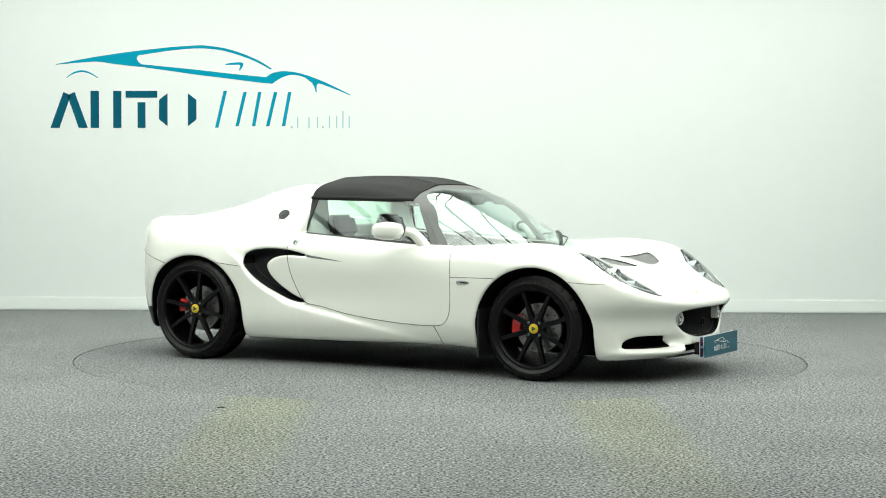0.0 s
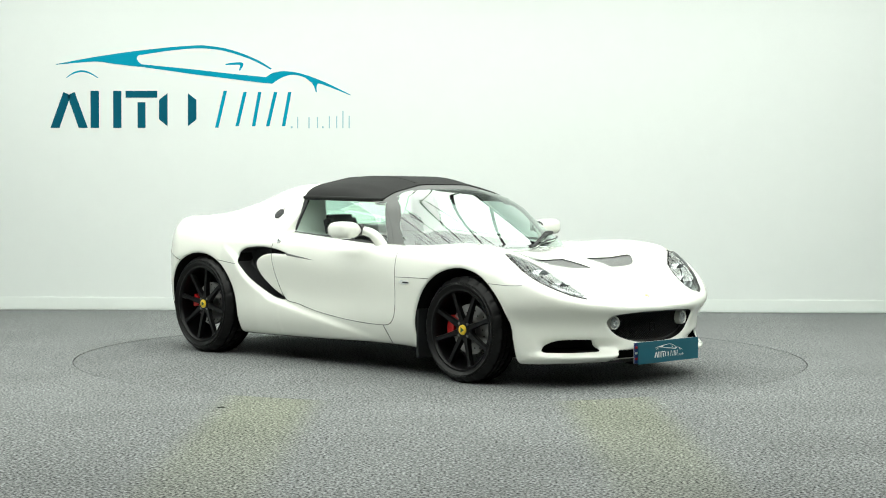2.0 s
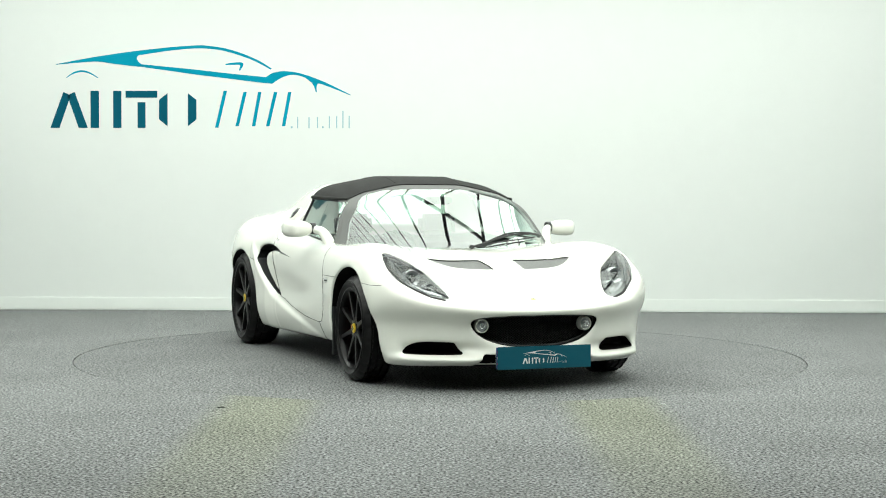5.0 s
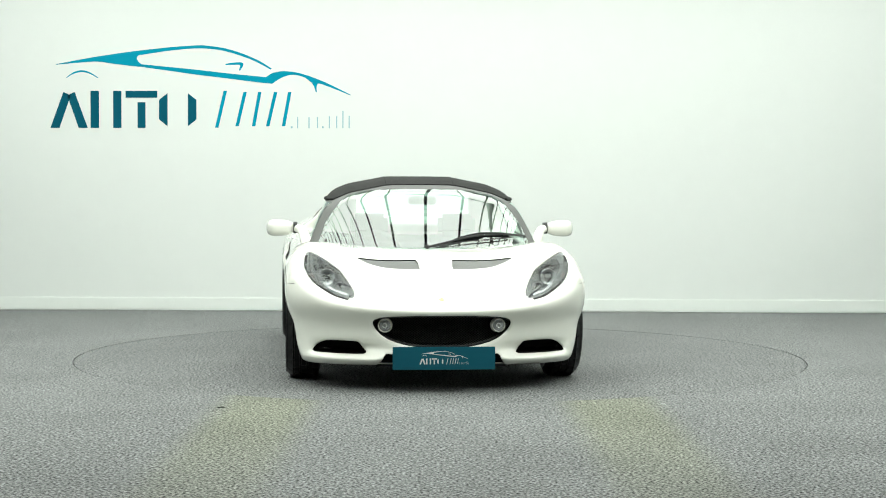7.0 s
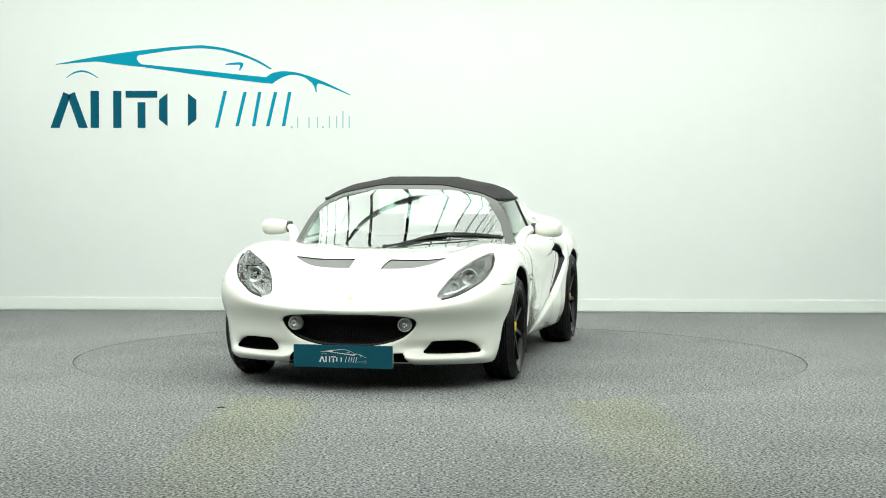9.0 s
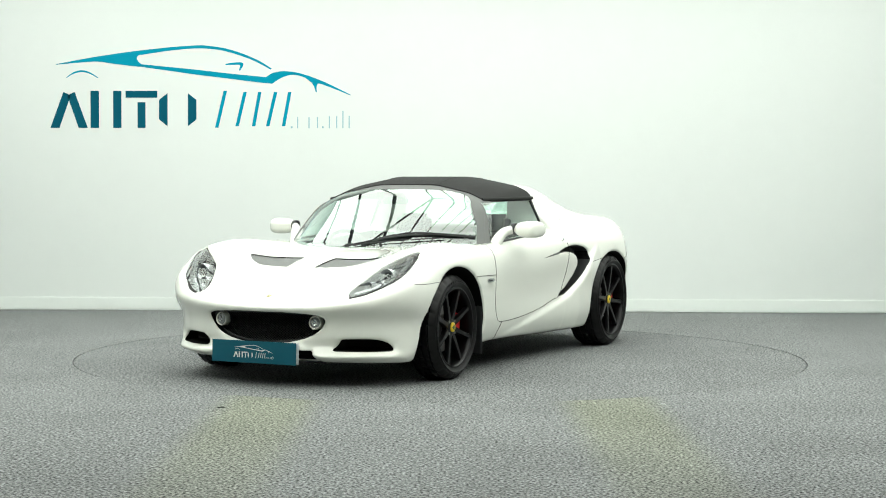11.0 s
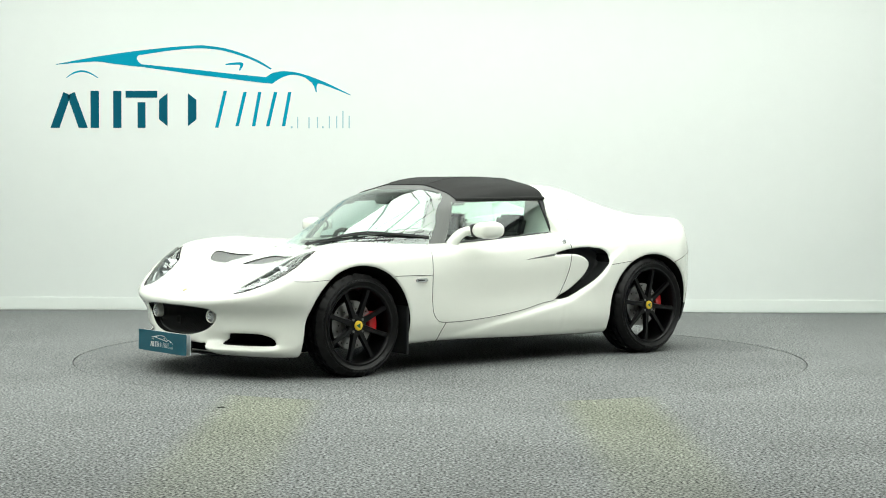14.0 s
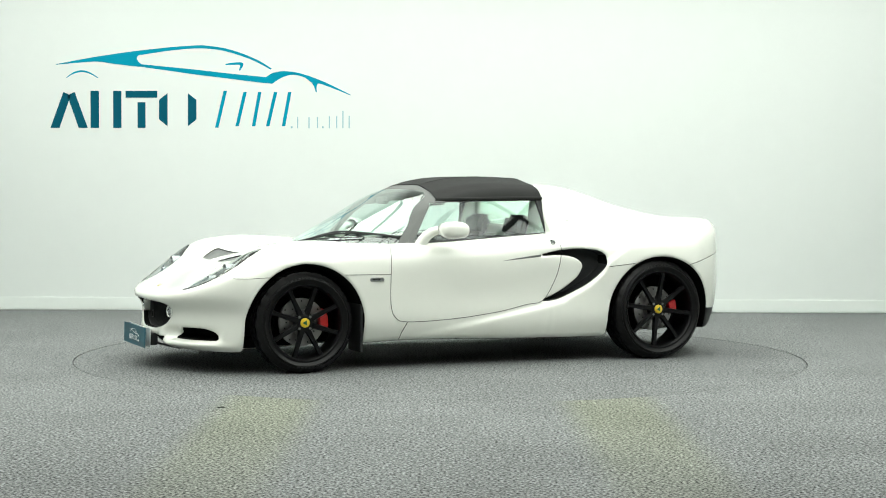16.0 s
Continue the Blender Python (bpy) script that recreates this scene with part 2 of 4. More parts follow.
def build_room():
    n = 160
    bm = bmesh.new()
    inner = [bm.verts.new(((STAGE_R + 0.004) * math.cos(2 * math.pi * i / n), (STAGE_R + 0.004) * math.sin(2 * math.pi * i / n), 0)) for i in range(n)]
    low = [bm.verts.new((v.co.x, v.co.y, -0.03)) for v in inner]
    outer = []
    for i in range(n):
        a = 2 * math.pi * i / n
        c, s = math.cos(a), math.sin(a)
        k = min((ROOM_X + 0.2) / max(abs(c), 1e-6), ((WALL_Y + 0.2) if s > 0 else -ROOM_BACK) / max(abs(s), 1e-6))
        outer.append(bm.verts.new((k * c, k * s, 0)))
    for i in range(n):
        j = (i + 1) % n
        bm.faces.new((inner[i], inner[j], outer[j], outer[i]))
        bm.faces.new((inner[i], low[i], low[j], inner[j]))
    bm.faces.new(low)
    tagged(part("floor", bm, M_CARPET, smooth=False), "grey speckled carpet floor with two yellow patches", "floor", kind="structure")
    bm = lathe([(0.0, -0.02), (STAGE_R - 0.006, -0.02), (STAGE_R - 0.001, -0.006), (STAGE_R - 0.006, -0.001), (0.0, 0.0)], 160, "z")
    stage = new("turntable")
    part("carpet_top", bm, M_TURN, stage, "grey speckled carpet disc")
    part("edge_trim", lathe([(STAGE_R - 0.001, -0.028), (STAGE_R + 0.001, -0.028), (STAGE_R + 0.001, -0.004), (STAGE_R - 0.001, -0.004)], 160, "z", True), M_SEAM, stage, "dark thin edge trim")
    tagged(stage, "round turntable covered in grey carpet, flush with floor", "turntable")
    tagged(part("wall_north", box((-ROOM_X - 0.2, WALL_Y, 0), (ROOM_X + 0.2, WALL_Y + 0.2, ROOM_H)), M_WALL, smooth=False), "smooth white painted studio wall", "wall", kind="structure")
    bm = box((-ROOM_X, WALL_Y - 0.018, 0), (ROOM_X, WALL_Y, 0.115), 0.007)
    tagged(part("baseboard", bm, M_SKIRT, smooth=False), "low white painted skirting board along the wall", "baseboard", kind="structure")
    for name, lo, hi in (("wall_west", (-ROOM_X - 0.2, ROOM_BACK, 0), (-ROOM_X, WALL_Y, ROOM_H)), ("wall_east", (ROOM_X, ROOM_BACK, 0), (ROOM_X + 0.2, WALL_Y, ROOM_H))):
        tagged(part(name, box(lo, hi), M_WALL, smooth=False), "white painted studio side wall", "wall", kind="structure")
    tagged(part("wall_south", box((-ROOM_X - 0.2, ROOM_BACK - 0.2, 0), (ROOM_X + 0.2, ROOM_BACK, ROOM_H)), M_DARKWALL, smooth=False), "grey painted wall behind the stage", "wall", kind="structure")
    tagged(part("ceiling", box((-ROOM_X - 0.2, ROOM_BACK, ROOM_H), (ROOM_X + 0.2, WALL_Y + 0.2, ROOM_H + 0.2)), M_DARKWALL, smooth=False), "plain ceiling above the stage", "ceiling", kind="structure")
    # luminous panels between dark beams
    pitch = 0.48
    xs = [pitch * i for i in range(-10, 11)]
    ys = [-5.3, -2.4, -0.5, 1.35, 3.2]
    z = ROOM_H - 0.25
    for a, b in zip(xs, xs[1:]):
        for c, d in zip(ys, ys[1:]):
            lamp = new("ceiling_light")
            lamp.location = ((a + b) / 2, (c + d) / 2, z)
            part("diffuser", box((-(b - a) / 2 + 0.02, -(d - c) / 2 + 0.02, 0.0), ((b - a) / 2 - 0.02, (d - c) / 2 - 0.02, 0.03), 0.005), M_PANEL, lamp, smooth=False)
            part("backing", box((-(b - a) / 2 + 0.02, -(d - c) / 2 + 0.02, 0.034), ((b - a) / 2 - 0.02, (d - c) / 2 - 0.02, 0.25)), M_DARKWALL, lamp, smooth=False)
            tagged(lamp, "large glowing white ceiling light panel", "ceiling light", "ceiling panels")
    for x in xs:
        tagged(part("ceiling_beam", box((x - 0.018, ys[0], z - 0.03), (x + 0.018, ys[-1], z + 0.25), 0.004), M_BEAM, smooth=False), "thin dark ceiling beam between light panels", "beam", "ceiling beams")
    for y in (-5.3, -4.35, -3.4, -2.4, -1.45, -0.5, 1.35, 3.2):
        tagged(part("ceiling_beam", box((xs[0], y - 0.012, z - 0.034), (xs[-1], y + 0.012, z - 0.004), 0.003), M_BEAM, smooth=False), "thin dark cross beam between light panels", "beam", "ceiling beams")


def logo_shapes(parent, place, depth, wide, dark, pale, tail):
    """The wall mark as plain shapes: a car outline swoosh and bars for its letters."""
    def shape(name, pts, material):
        part(name, prism([place(*p) for p in pts], depth, wide), material, parent, smooth=False)

    def both(top, low, n=5):
        return [tuple(p) for p in curve_through(top, n)] + [tuple(p) for p in curve_through(low, n)[::-1]]
    shape("swoosh", both([(100, 115.6), (150, 106), (200, 98), (244, 92)], [(100, 116.4), (150, 112), (175, 111), (200, 114.5), (250, 120), (251, 116), (245, 110), (243, 104), (246, 100)]), pale)
    shape("roof_stroke", both([(244, 92), (300, 86), (350, 82.5), (375, 84), (400, 88), (430, 97), (460, 110), (481, 123)], [(246, 100), (300, 92), (345, 88), (375, 89), (400, 93), (430, 102), (455, 112), (479, 125)]), pale)
    shape("sill_stroke", both([(251, 115.5), (300, 120.3), (350, 125.3), (400, 131), (450, 136), (471, 138)], [(250, 120), (300, 127), (350, 134), (400, 140), (450, 146.3), (482, 149.5)]), pale)
    shape("bonnet_stroke", both([(471, 138), (480, 132), (492, 128.6), (505, 127.6), (525, 130), (550, 137), (580, 149), (621, 169)], [(482, 149.5), (495, 141), (510, 135), (525, 134.6), (540, 139), (551, 147), (564, 149), (585, 156), (620, 170)]), pale)
    shape("fender_stroke", both([(551, 146.5), (556, 155), (558.5, 163.5)], [(564, 148.5), (560.5, 154), (561, 164.5)]), pale)
    shape("wheel_stroke", both([(118, 139), (130, 130), (145, 126), (160, 129.5), (175, 139)], [(119, 139.5), (131, 132.5), (145, 129.5), (159, 132), (173, 139.5)]), pale)
    shape("handle_stroke", both([(399, 115), (415, 112.5), (428, 112.5), (431, 117), (425, 127)], [(400, 117), (414, 116.5), (424, 117), (425, 120), (423, 126)]), pale)
    # plain bars in place of the lettering
    for bar in ([(90, 227), (106, 227), (126, 170), (113, 164)], [(156, 227), (140, 227), (120, 170), (133, 164)],
                [(161, 162), (176, 162), (176, 227), (161, 227)], [(201, 162), (215.5, 162), (215.5, 227), (201, 227)],
                [(223, 162), (279, 162), (279, 174), (223, 174)], [(244, 182), (258, 182), (258, 227), (244, 227)],
                [(282, 178), (297, 166), (297, 224), (282, 212)], [(333, 166), (348, 178), (348, 212), (333, 224)]):
        shape("bar", bar, dark)
    for bar in ([(381, 226.5), (387, 226.5), (402, 162), (396, 162)],
                [(417, 224), (423, 224), (437, 164), (431, 164)], [(446, 224), (452, 224), (463, 164), (457, 164)],
                [(471, 224), (477, 224), (491, 164), (485, 164)], [(499, 224), (505, 224), (516, 164), (510, 164)]):
        shape("bar", bar, pale)
    for x0, x1, y0 in ((515, 518, 224), (526, 528, 208), (546, 548, 208), (561, 563, 208), (570, 573, 224), (582, 584, 206), (595, 597, 206), (606, 608, 197), (617, 619, 206)):
        shape("bar", [(x0, 227.5), (x1, 227.5), (x1, y0), (x0, y0)], tail)


def build_wall_sign():
    sign = new("wall_sign")
    sign.location = (-3.381, WALL_Y - 0.0025, 1.571)
    logo_shapes(sign, lambda x, y: ((x - 90) * 0.004895, (228 - y) * 0.00493 + (x - 90) * 0.00002), 0.002, Matrix(), M_TEALDARK, M_TEAL, M_TEALPALE)
    tagged(sign, "teal vinyl wall sign with car outline and bars", "sign")


def build_flecks():
    """Bits of lint that lie on the carpet."""
    bm = tube([(-1.068, -2.508, 0.002), (-1.05, -2.50, 0.003), (-1.033, -2.495, 0.002)], 0.0022, 5)
    tagged(part("thread", bm, M_SEAM), "dark loose thread lying on the carpet", "thread")
    bm = tube([(1.083, -2.329, 0.003), (1.092, -2.334, 0.004), (1.105, -2.338, 0.003)], 0.0028, 5)
    tagged(part("lint", bm, M_SKIRT), "pale bit of lint lying on the carpet", "lint")


build_room()
build_flecks()
build_wall_sign()


# ---- the car's skin: smooth solids in a grid of samples, x forward, y to its left ----
H = 0.01
GX, GY, GZ = np.arange(-2.0, 2.0001, H), np.arange(-0.96, 0.9601, H), np.arange(0.09, 1.2, H)
AY = np.abs(GY)


def spline(knots, at):
    """Matrix of a natural cubic spline from the knots to the places at (held constant beyond the ends)."""
    k = np.array(knots, float)
    at = np.clip(at, k.min(), k.max())
    order = np.argsort(k)
    k = k[order]
    n = len(k)
    h = np.diff(k)
    A, B = np.eye(n), np.zeros((n, n))
    for i in range(1, n - 1):
        A[i, i - 1:i + 2] = h[i - 1], 2 * (h[i - 1] + h[i]), h[i]
        B[i, i - 1:i + 2] = 6 / h[i - 1], -6 / h[i - 1] - 6 / h[i], 6 / h[i]
    second = np.linalg.solve(A, B)
    i = np.clip(np.searchsorted(k, at) - 1, 0, n - 2)
    a, b = (k[i + 1] - at) / h[i], (at - k[i]) / h[i]
    eye = np.eye(n)
    out = a[:, None] * eye[i] + b[:, None] * eye[i + 1] + ((a ** 3 - a) * h[i] ** 2 / 6)[:, None] * second[i] + ((b ** 3 - b) * h[i] ** 2 / 6)[:, None] * second[i + 1]
    back = np.zeros_like(out)
    back[:, order] = out
    return back


def line(pairs, at):
    k, v = zip(*pairs)
    return spline(k, np.asarray(at, float).ravel()) @ np.array(v)


def smax(a, b, k):
    h = np.clip(0.5 + 0.5 * (a - b) / k, 0, 1)
    return b + (a - b) * h + k * h * (1 - h)


def smin(a, b, k):
    return -smax(-a, -b, k)


def poly(points, X, Z):
    """Signed distance to a closed outline, negative inside."""
    P = np.asarray(points, float)
    Q = np.roll(P, -1, axis=0)
    d2 = np.full(X.shape, 1e9)
    inside = np.zeros(X.shape, bool)
    for (ax, az), (bx, bz) in zip(P, Q):
        ex, ez = bx - ax, bz - az
        t = np.clip(((X - ax) * ex + (Z - az) * ez) / (ex * ex + ez * ez + 1e-12), 0, 1)
        d2 = np.minimum(d2, (X - ax - t * ex) ** 2 + (Z - az - t * ez) ** 2)
        if az != bz:
            inside ^= ((az > Z) != (bz > Z)) & (X < ex * (Z - az) / ez + ax)
    return np.where(inside, -1, 1) * np.sqrt(d2)


def nets(F, shift=(0, 0, 0)):
    """Surface of F = 0 as points, normals and triangles."""
    S = F < 0
    corners = [(i, j, k) for i in (0, 1) for j in (0, 1) for k in (0, 1)]
    nx, ny, nz = (n - 1 for n in F.shape)
    total = sum(S[i:i + nx, j:j + ny, k:k + nz].astype(np.int8) for i, j, k in corners)
    act = np.argwhere((total > 0) & (total < 8))
    val = {q: F[act[:, 0] + q[0], act[:, 1] + q[1], act[:, 2] + q[2]] for q in corners}
    pos, cnt = np.zeros((len(act), 3)), np.zeros(len(act))
    for p in corners:
        for ax in range(3):
            if p[ax] == 0:
                q = tuple(1 if i == ax else p[i] for i in range(3))
                a, b = val[p], val[q]
                hit = (a < 0) != (b < 0)
                t = np.where(hit, a / np.where(hit, a - b, 1), 0)
                add = np.tile(np.array(p, float), (len(act), 1))
                add[:, ax] += t
                pos += add * hit[:, None]
                cnt += hit
    loc = pos / cnt[:, None]
    grid = act + loc
    V = np.stack([GX[0] + (grid[:, 0] + shift[0]) * H, GY[0] + (grid[:, 1] + shift[1]) * H, GZ[0] + (grid[:, 2] + shift[2]) * H], -1)
    N = np.stack([sample(g, grid) for g in np.gradient(F)], -1)
    N /= np.linalg.norm(N, axis=1)[:, None] + 1e-9
    index = np.full((nx, ny, nz), -1, np.int32)
    index[tuple(act.T)] = np.arange(len(act))
    tris = []
    for ax in range(3):
        o1, o2 = [(1, 2), (2, 0), (0, 1)][ax]
        lo = [slice(1, -1)] * 3
        lo[ax] = slice(0, -1)
        hi = list(lo)
        hi[ax] = slice(1, None)
        A, B = S[tuple(lo)], S[tuple(hi)]
        e = np.argwhere(A != B)
        base = e + np.array([0 if i == ax else 1 for i in range(3)])
        u, v = np.eye(3, dtype=int)[o1], np.eye(3, dtype=int)[o2]
        q = [index[tuple((base + d).T)] for d in (-u - v, -v, 0 * u, -u)]
        flip = ~A[tuple(e.T)]
        a, b, c2, d = (np.where(flip, q[3 - i], q[i]) for i in range(4))
        tris += [np.stack([a, b, c2], -1), np.stack([a, c2, d], -1)]
    return V, N, np.concatenate(tris)


def sample(F, grid):
    """Trilinear value of F at grid places."""
    g = np.clip(grid, 0, np.array(F.shape) - 1.001)
    i = g.astype(int)
    t = g - i
    out = 0
    for a in (0, 1):
        for b in (0, 1):
            for c in (0, 1):
                w = (t[:, 0] if a else 1 - t[:, 0]) * (t[:, 1] if b else 1 - t[:, 1]) * (t[:, 2] if c else 1 - t[:, 2])
                out = out + w * F[i[:, 0] + a, i[:, 1] + b, i[:, 2] + c]
    return out


def at_points(F, V):
    return sample(F, (np.asarray(V) - np.array([GX[0], GY[0], GZ[0]])) / H)


def split(skin, s):
    """Cuts a skin where s (a value for each point) crosses zero: the inner (s < 0) and the outer skin."""
    V, N, T = skin
    s = np.where(np.abs(s) < 1e-6, 1e-6, s)
    neg = s < 0
    k = neg[T].sum(1)
    keep_in, keep_out = [T[k == 3]], [T[k == 0]]
    V, N = list(V), list(N)
    made = {}

    def cut(a, b):
        key = (min(a, b), max(a, b))
        if key not in made:
            t = s[a] / (s[a] - s[b])
            made[key] = len(V)
            V.append(V[a] * (1 - t) + V[b] * t)
            n = N[a] * (1 - t) + N[b] * t
            N.append(n / (np.linalg.norm(n) + 1e-9))
        return made[key]
    ins, outs = [], []
    for tri in T[(k == 1) | (k == 2)]:
        lone_in = neg[tri].sum() == 1
        i = int(np.argmax(neg[tri] == lone_in))
        a, b, c = tri[i], tri[(i + 1) % 3], tri[(i + 2) % 3]
        ab, ac = cut(a, b), cut(a, c)
        one, two = (ins, outs) if lone_in else (outs, ins)
        one.append((a, ab, ac))
        two += [(ab, b, c), (ab, c, ac)]
    V, N = np.array(V), np.array(N)
    return tuple(tidy((V, N, np.concatenate([q[0], np.array(w, int).reshape(-1, 3)]))) for q, w in ((keep_in, ins), (keep_out, outs)))


def tidy(skin):
    V, N, T = skin
    used, back = np.unique(T, return_inverse=True)
    return V[used], N[used], back.reshape(-1, 3)


def pick(skin, mask):
    """Triangles of a skin whose centres satisfy mask, and the others."""
    V, N, T = skin
    m = mask(V[T].mean(1))
    return tidy((V, N, T[m])), tidy((V, N, T[~m]))


def skin_part(name, skin, material, parent, label=""):
    if len(skin[2]):
        return mesh_ob(name, skin[0], skin[2], material, parent, label, True, skin[1])


# deck height by station and distance from the centre line
DECK_Y = (0.0, 0.2, 0.4, 0.55, 0.68, 0.80, 0.95)
DECK = ((2.0, 0.36, 0.36, 0.36, 0.36, 0.34, 0.30, 0.2), (1.88, 0.435, 0.435, 0.43, 0.42, 0.40, 0.36, 0.3), (1.80, 0.473, 0.472, 0.47, 0.46, 0.44, 0.41, 0.35),
        (1.65, 0.548, 0.546, 0.542, 0.545, 0.535, 0.49, 0.4), (1.45, 0.622, 0.622, 0.634, 0.668, 0.685, 0.63, 0.5), (1.25, 0.663, 0.664, 0.680, 0.725, 0.742, 0.69, 0.56),
        (1.05, 0.694, 0.696, 0.708, 0.742, 0.752, 0.705, 0.58), (0.8, 0.715, 0.716, 0.722, 0.735, 0.74, 0.71, 0.6), (0.5, 0.72, 0.72, 0.725, 0.73, 0.735, 0.72, 0.62),
        (0.0, 0.74, 0.74, 0.745, 0.75, 0.757, 0.74, 0.66), (-0.5, 0.77, 0.77, 0.775, 0.785, 0.79, 0.77, 0.7))
TAIL = ((-0.4, 1.095, 1.095, 1.085, 1.04, 0.98, 0.9, 0.8), (-0.62, 1.085, 1.087, 1.083, 1.05, 0.97, 0.9, 0.8), (-0.8, 1.04, 1.043, 1.045, 1.02, 0.95, 0.88, 0.78), (-0.97, 0.985, 0.988, 0.988, 0.97, 0.92, 0.86, 0.77),
        (-1.15, 0.935, 0.937, 0.938, 0.925, 0.89, 0.845, 0.76), (-1.33, 0.898, 0.899, 0.90, 0.893, 0.873, 0.83, 0.755), (-1.6, 0.882, 0.882, 0.882, 0.877, 0.862, 0.825, 0.75), (-1.85, 0.882, 0.882, 0.878, 0.868, 0.85, 0.81, 0.73))
# half width by station and height
SIDE_Z = (0.12, 0.25, 0.40, 0.55, 0.68, 0.78, 0.90, 1.02, 1.14)
SIDE = ((1.9, 0.68, 0.715, 0.745, 0.74, 0.67, 0.6, 0.5, 0.4, 0.4), (1.5, 0.728, 0.768, 0.803, 0.808, 0.755, 0.68, 0.5, 0.4, 0.4), (1.15, 0.78, 0.812, 0.832, 0.836, 0.805, 0.73, 0.55, 0.4, 0.4),
        (0.8, 0.745, 0.805, 0.82, 0.824, 0.80, 0.73, 0.55, 0.4, 0.4), (0.4, 0.735, 0.79, 0.80, 0.805, 0.785, 0.70, 0.55, 0.4, 0.4), (0.0, 0.735, 0.788, 0.790, 0.803, 0.79, 0.725, 0.6, 0.5, 0.4),
        (-0.44, 0.745, 0.797, 0.799, 0.810, 0.812, 0.755, 0.615, 0.55, 0.5), (-0.75, 0.76, 0.812, 0.82, 0.83, 0.82, 0.755, 0.605, 0.54, 0.45), (-1.15, 0.79, 0.842, 0.865, 0.876, 0.858, 0.80, 0.62, 0.52, 0.4),
        (-1.5, 0.80, 0.83, 0.85, 0.86, 0.845, 0.795, 0.66, 0.5, 0.4), (-1.85, 0.73, 0.76, 0.79, 0.80, 0.785, 0.735, 0.62, 0.45, 0.4))
# outlines seen from the side (x, z)
DOOR = curve_through([(0.60, 0.735), (0.622, 0.69), (0.632, 0.55), (0.63, 0.38), (0.60, 0.305), (0.52, 0.277), (0.235, 0.285), (-0.063, 0.318), (-0.253, 0.357), (-0.376, 0.385), (-0.455, 0.52), (-0.485, 0.655), (-0.49, 0.70), (-0.475, 0.80)], 5)
DOOR_LOOP = np.concatenate([DOOR, [(0.0, 0.95)]])
SCOOP = curve_through([(-0.34, 0.652), (-0.43, 0.675), (-0.54, 0.689), (-0.68, 0.689), (-0.765, 0.672), (-0.798, 0.63), (-0.768, 0.561), (-0.681, 0.486), (-0.563, 0.425), (-0.465, 0.386), (-0.376, 0.381), (-0.468, 0.425), (-0.555, 0.48), (-0.618, 0.54), (-0.632, 0.602), (-0.575, 0.643), (-0.473, 0.658)], 5, True)
FLANK = np.concatenate([curve_through([(-0.95, 0.70), (-0.80, 0.62), (-0.762, 0.555), (-0.675, 0.48), (-0.56, 0.418), (-0.465, 0.372), (-0.14, 0.305), (0.235, 0.235), (0.50, 0.19)], 5), [(0.7, 0.0), (-1.3, 0.0), (-1.3, 0.7)]])
# outlines seen from the front (|y|, z)
LAMP = curve_through([(0.704, 0.700), (0.716, 0.635), (0.672, 0.560), (0.565, 0.498), (0.478, 0.480), (0.458, 0.490), (0.466, 0.523), (0.53, 0.612), (0.622, 0.675), (0.68, 0.703)], 5, True)
MOUTH = curve_through([(-0.356, 0.345), (-0.325, 0.380), (-0.17, 0.391), (0.0, 0.392), (0.17, 0.391), (0.325, 0.380), (0.356, 0.345), (0.285, 0.276), (0.15, 0.238), (0.0, 0.233), (-0.15, 0.238), (-0.285, 0.276)], 5, True)
DUCT = curve_through([(0.672, 0.195), (0.668, 0.202), (0.645, 0.230), (0.605, 0.250), (0.55, 0.256), (0.445, 0.254), (0.432, 0.247), (0.396, 0.200), (0.402, 0.194), (0.55, 0.191), (0.66, 0.193)], 4, True)
SCREEN_HALF = ((0.0, 1.054), (0.2, 1.052), (0.33, 1.044), (0.41, 1.028), (0.46, 1.008), (0.497, 0.980), (0.54, 0.925), (0.588, 0.855), (0.632, 0.74), (0.64, 0.70))
SCREEN = np.array(SCREEN_HALF + tuple((-a, b) for a, b in SCREEN_HALF[:0:-1]))
# outline seen from above (x, |y|)
VENT = curve_through([(1.318, 0.428), (1.287, 0.36), (1.272, 0.20), (1.268, 0.118), (1.280, 0.101), (1.455, 0.089), (1.468, 0.104), (1.462, 0.20), (1.44, 0.30), (1.388, 0.375)], 3, True)


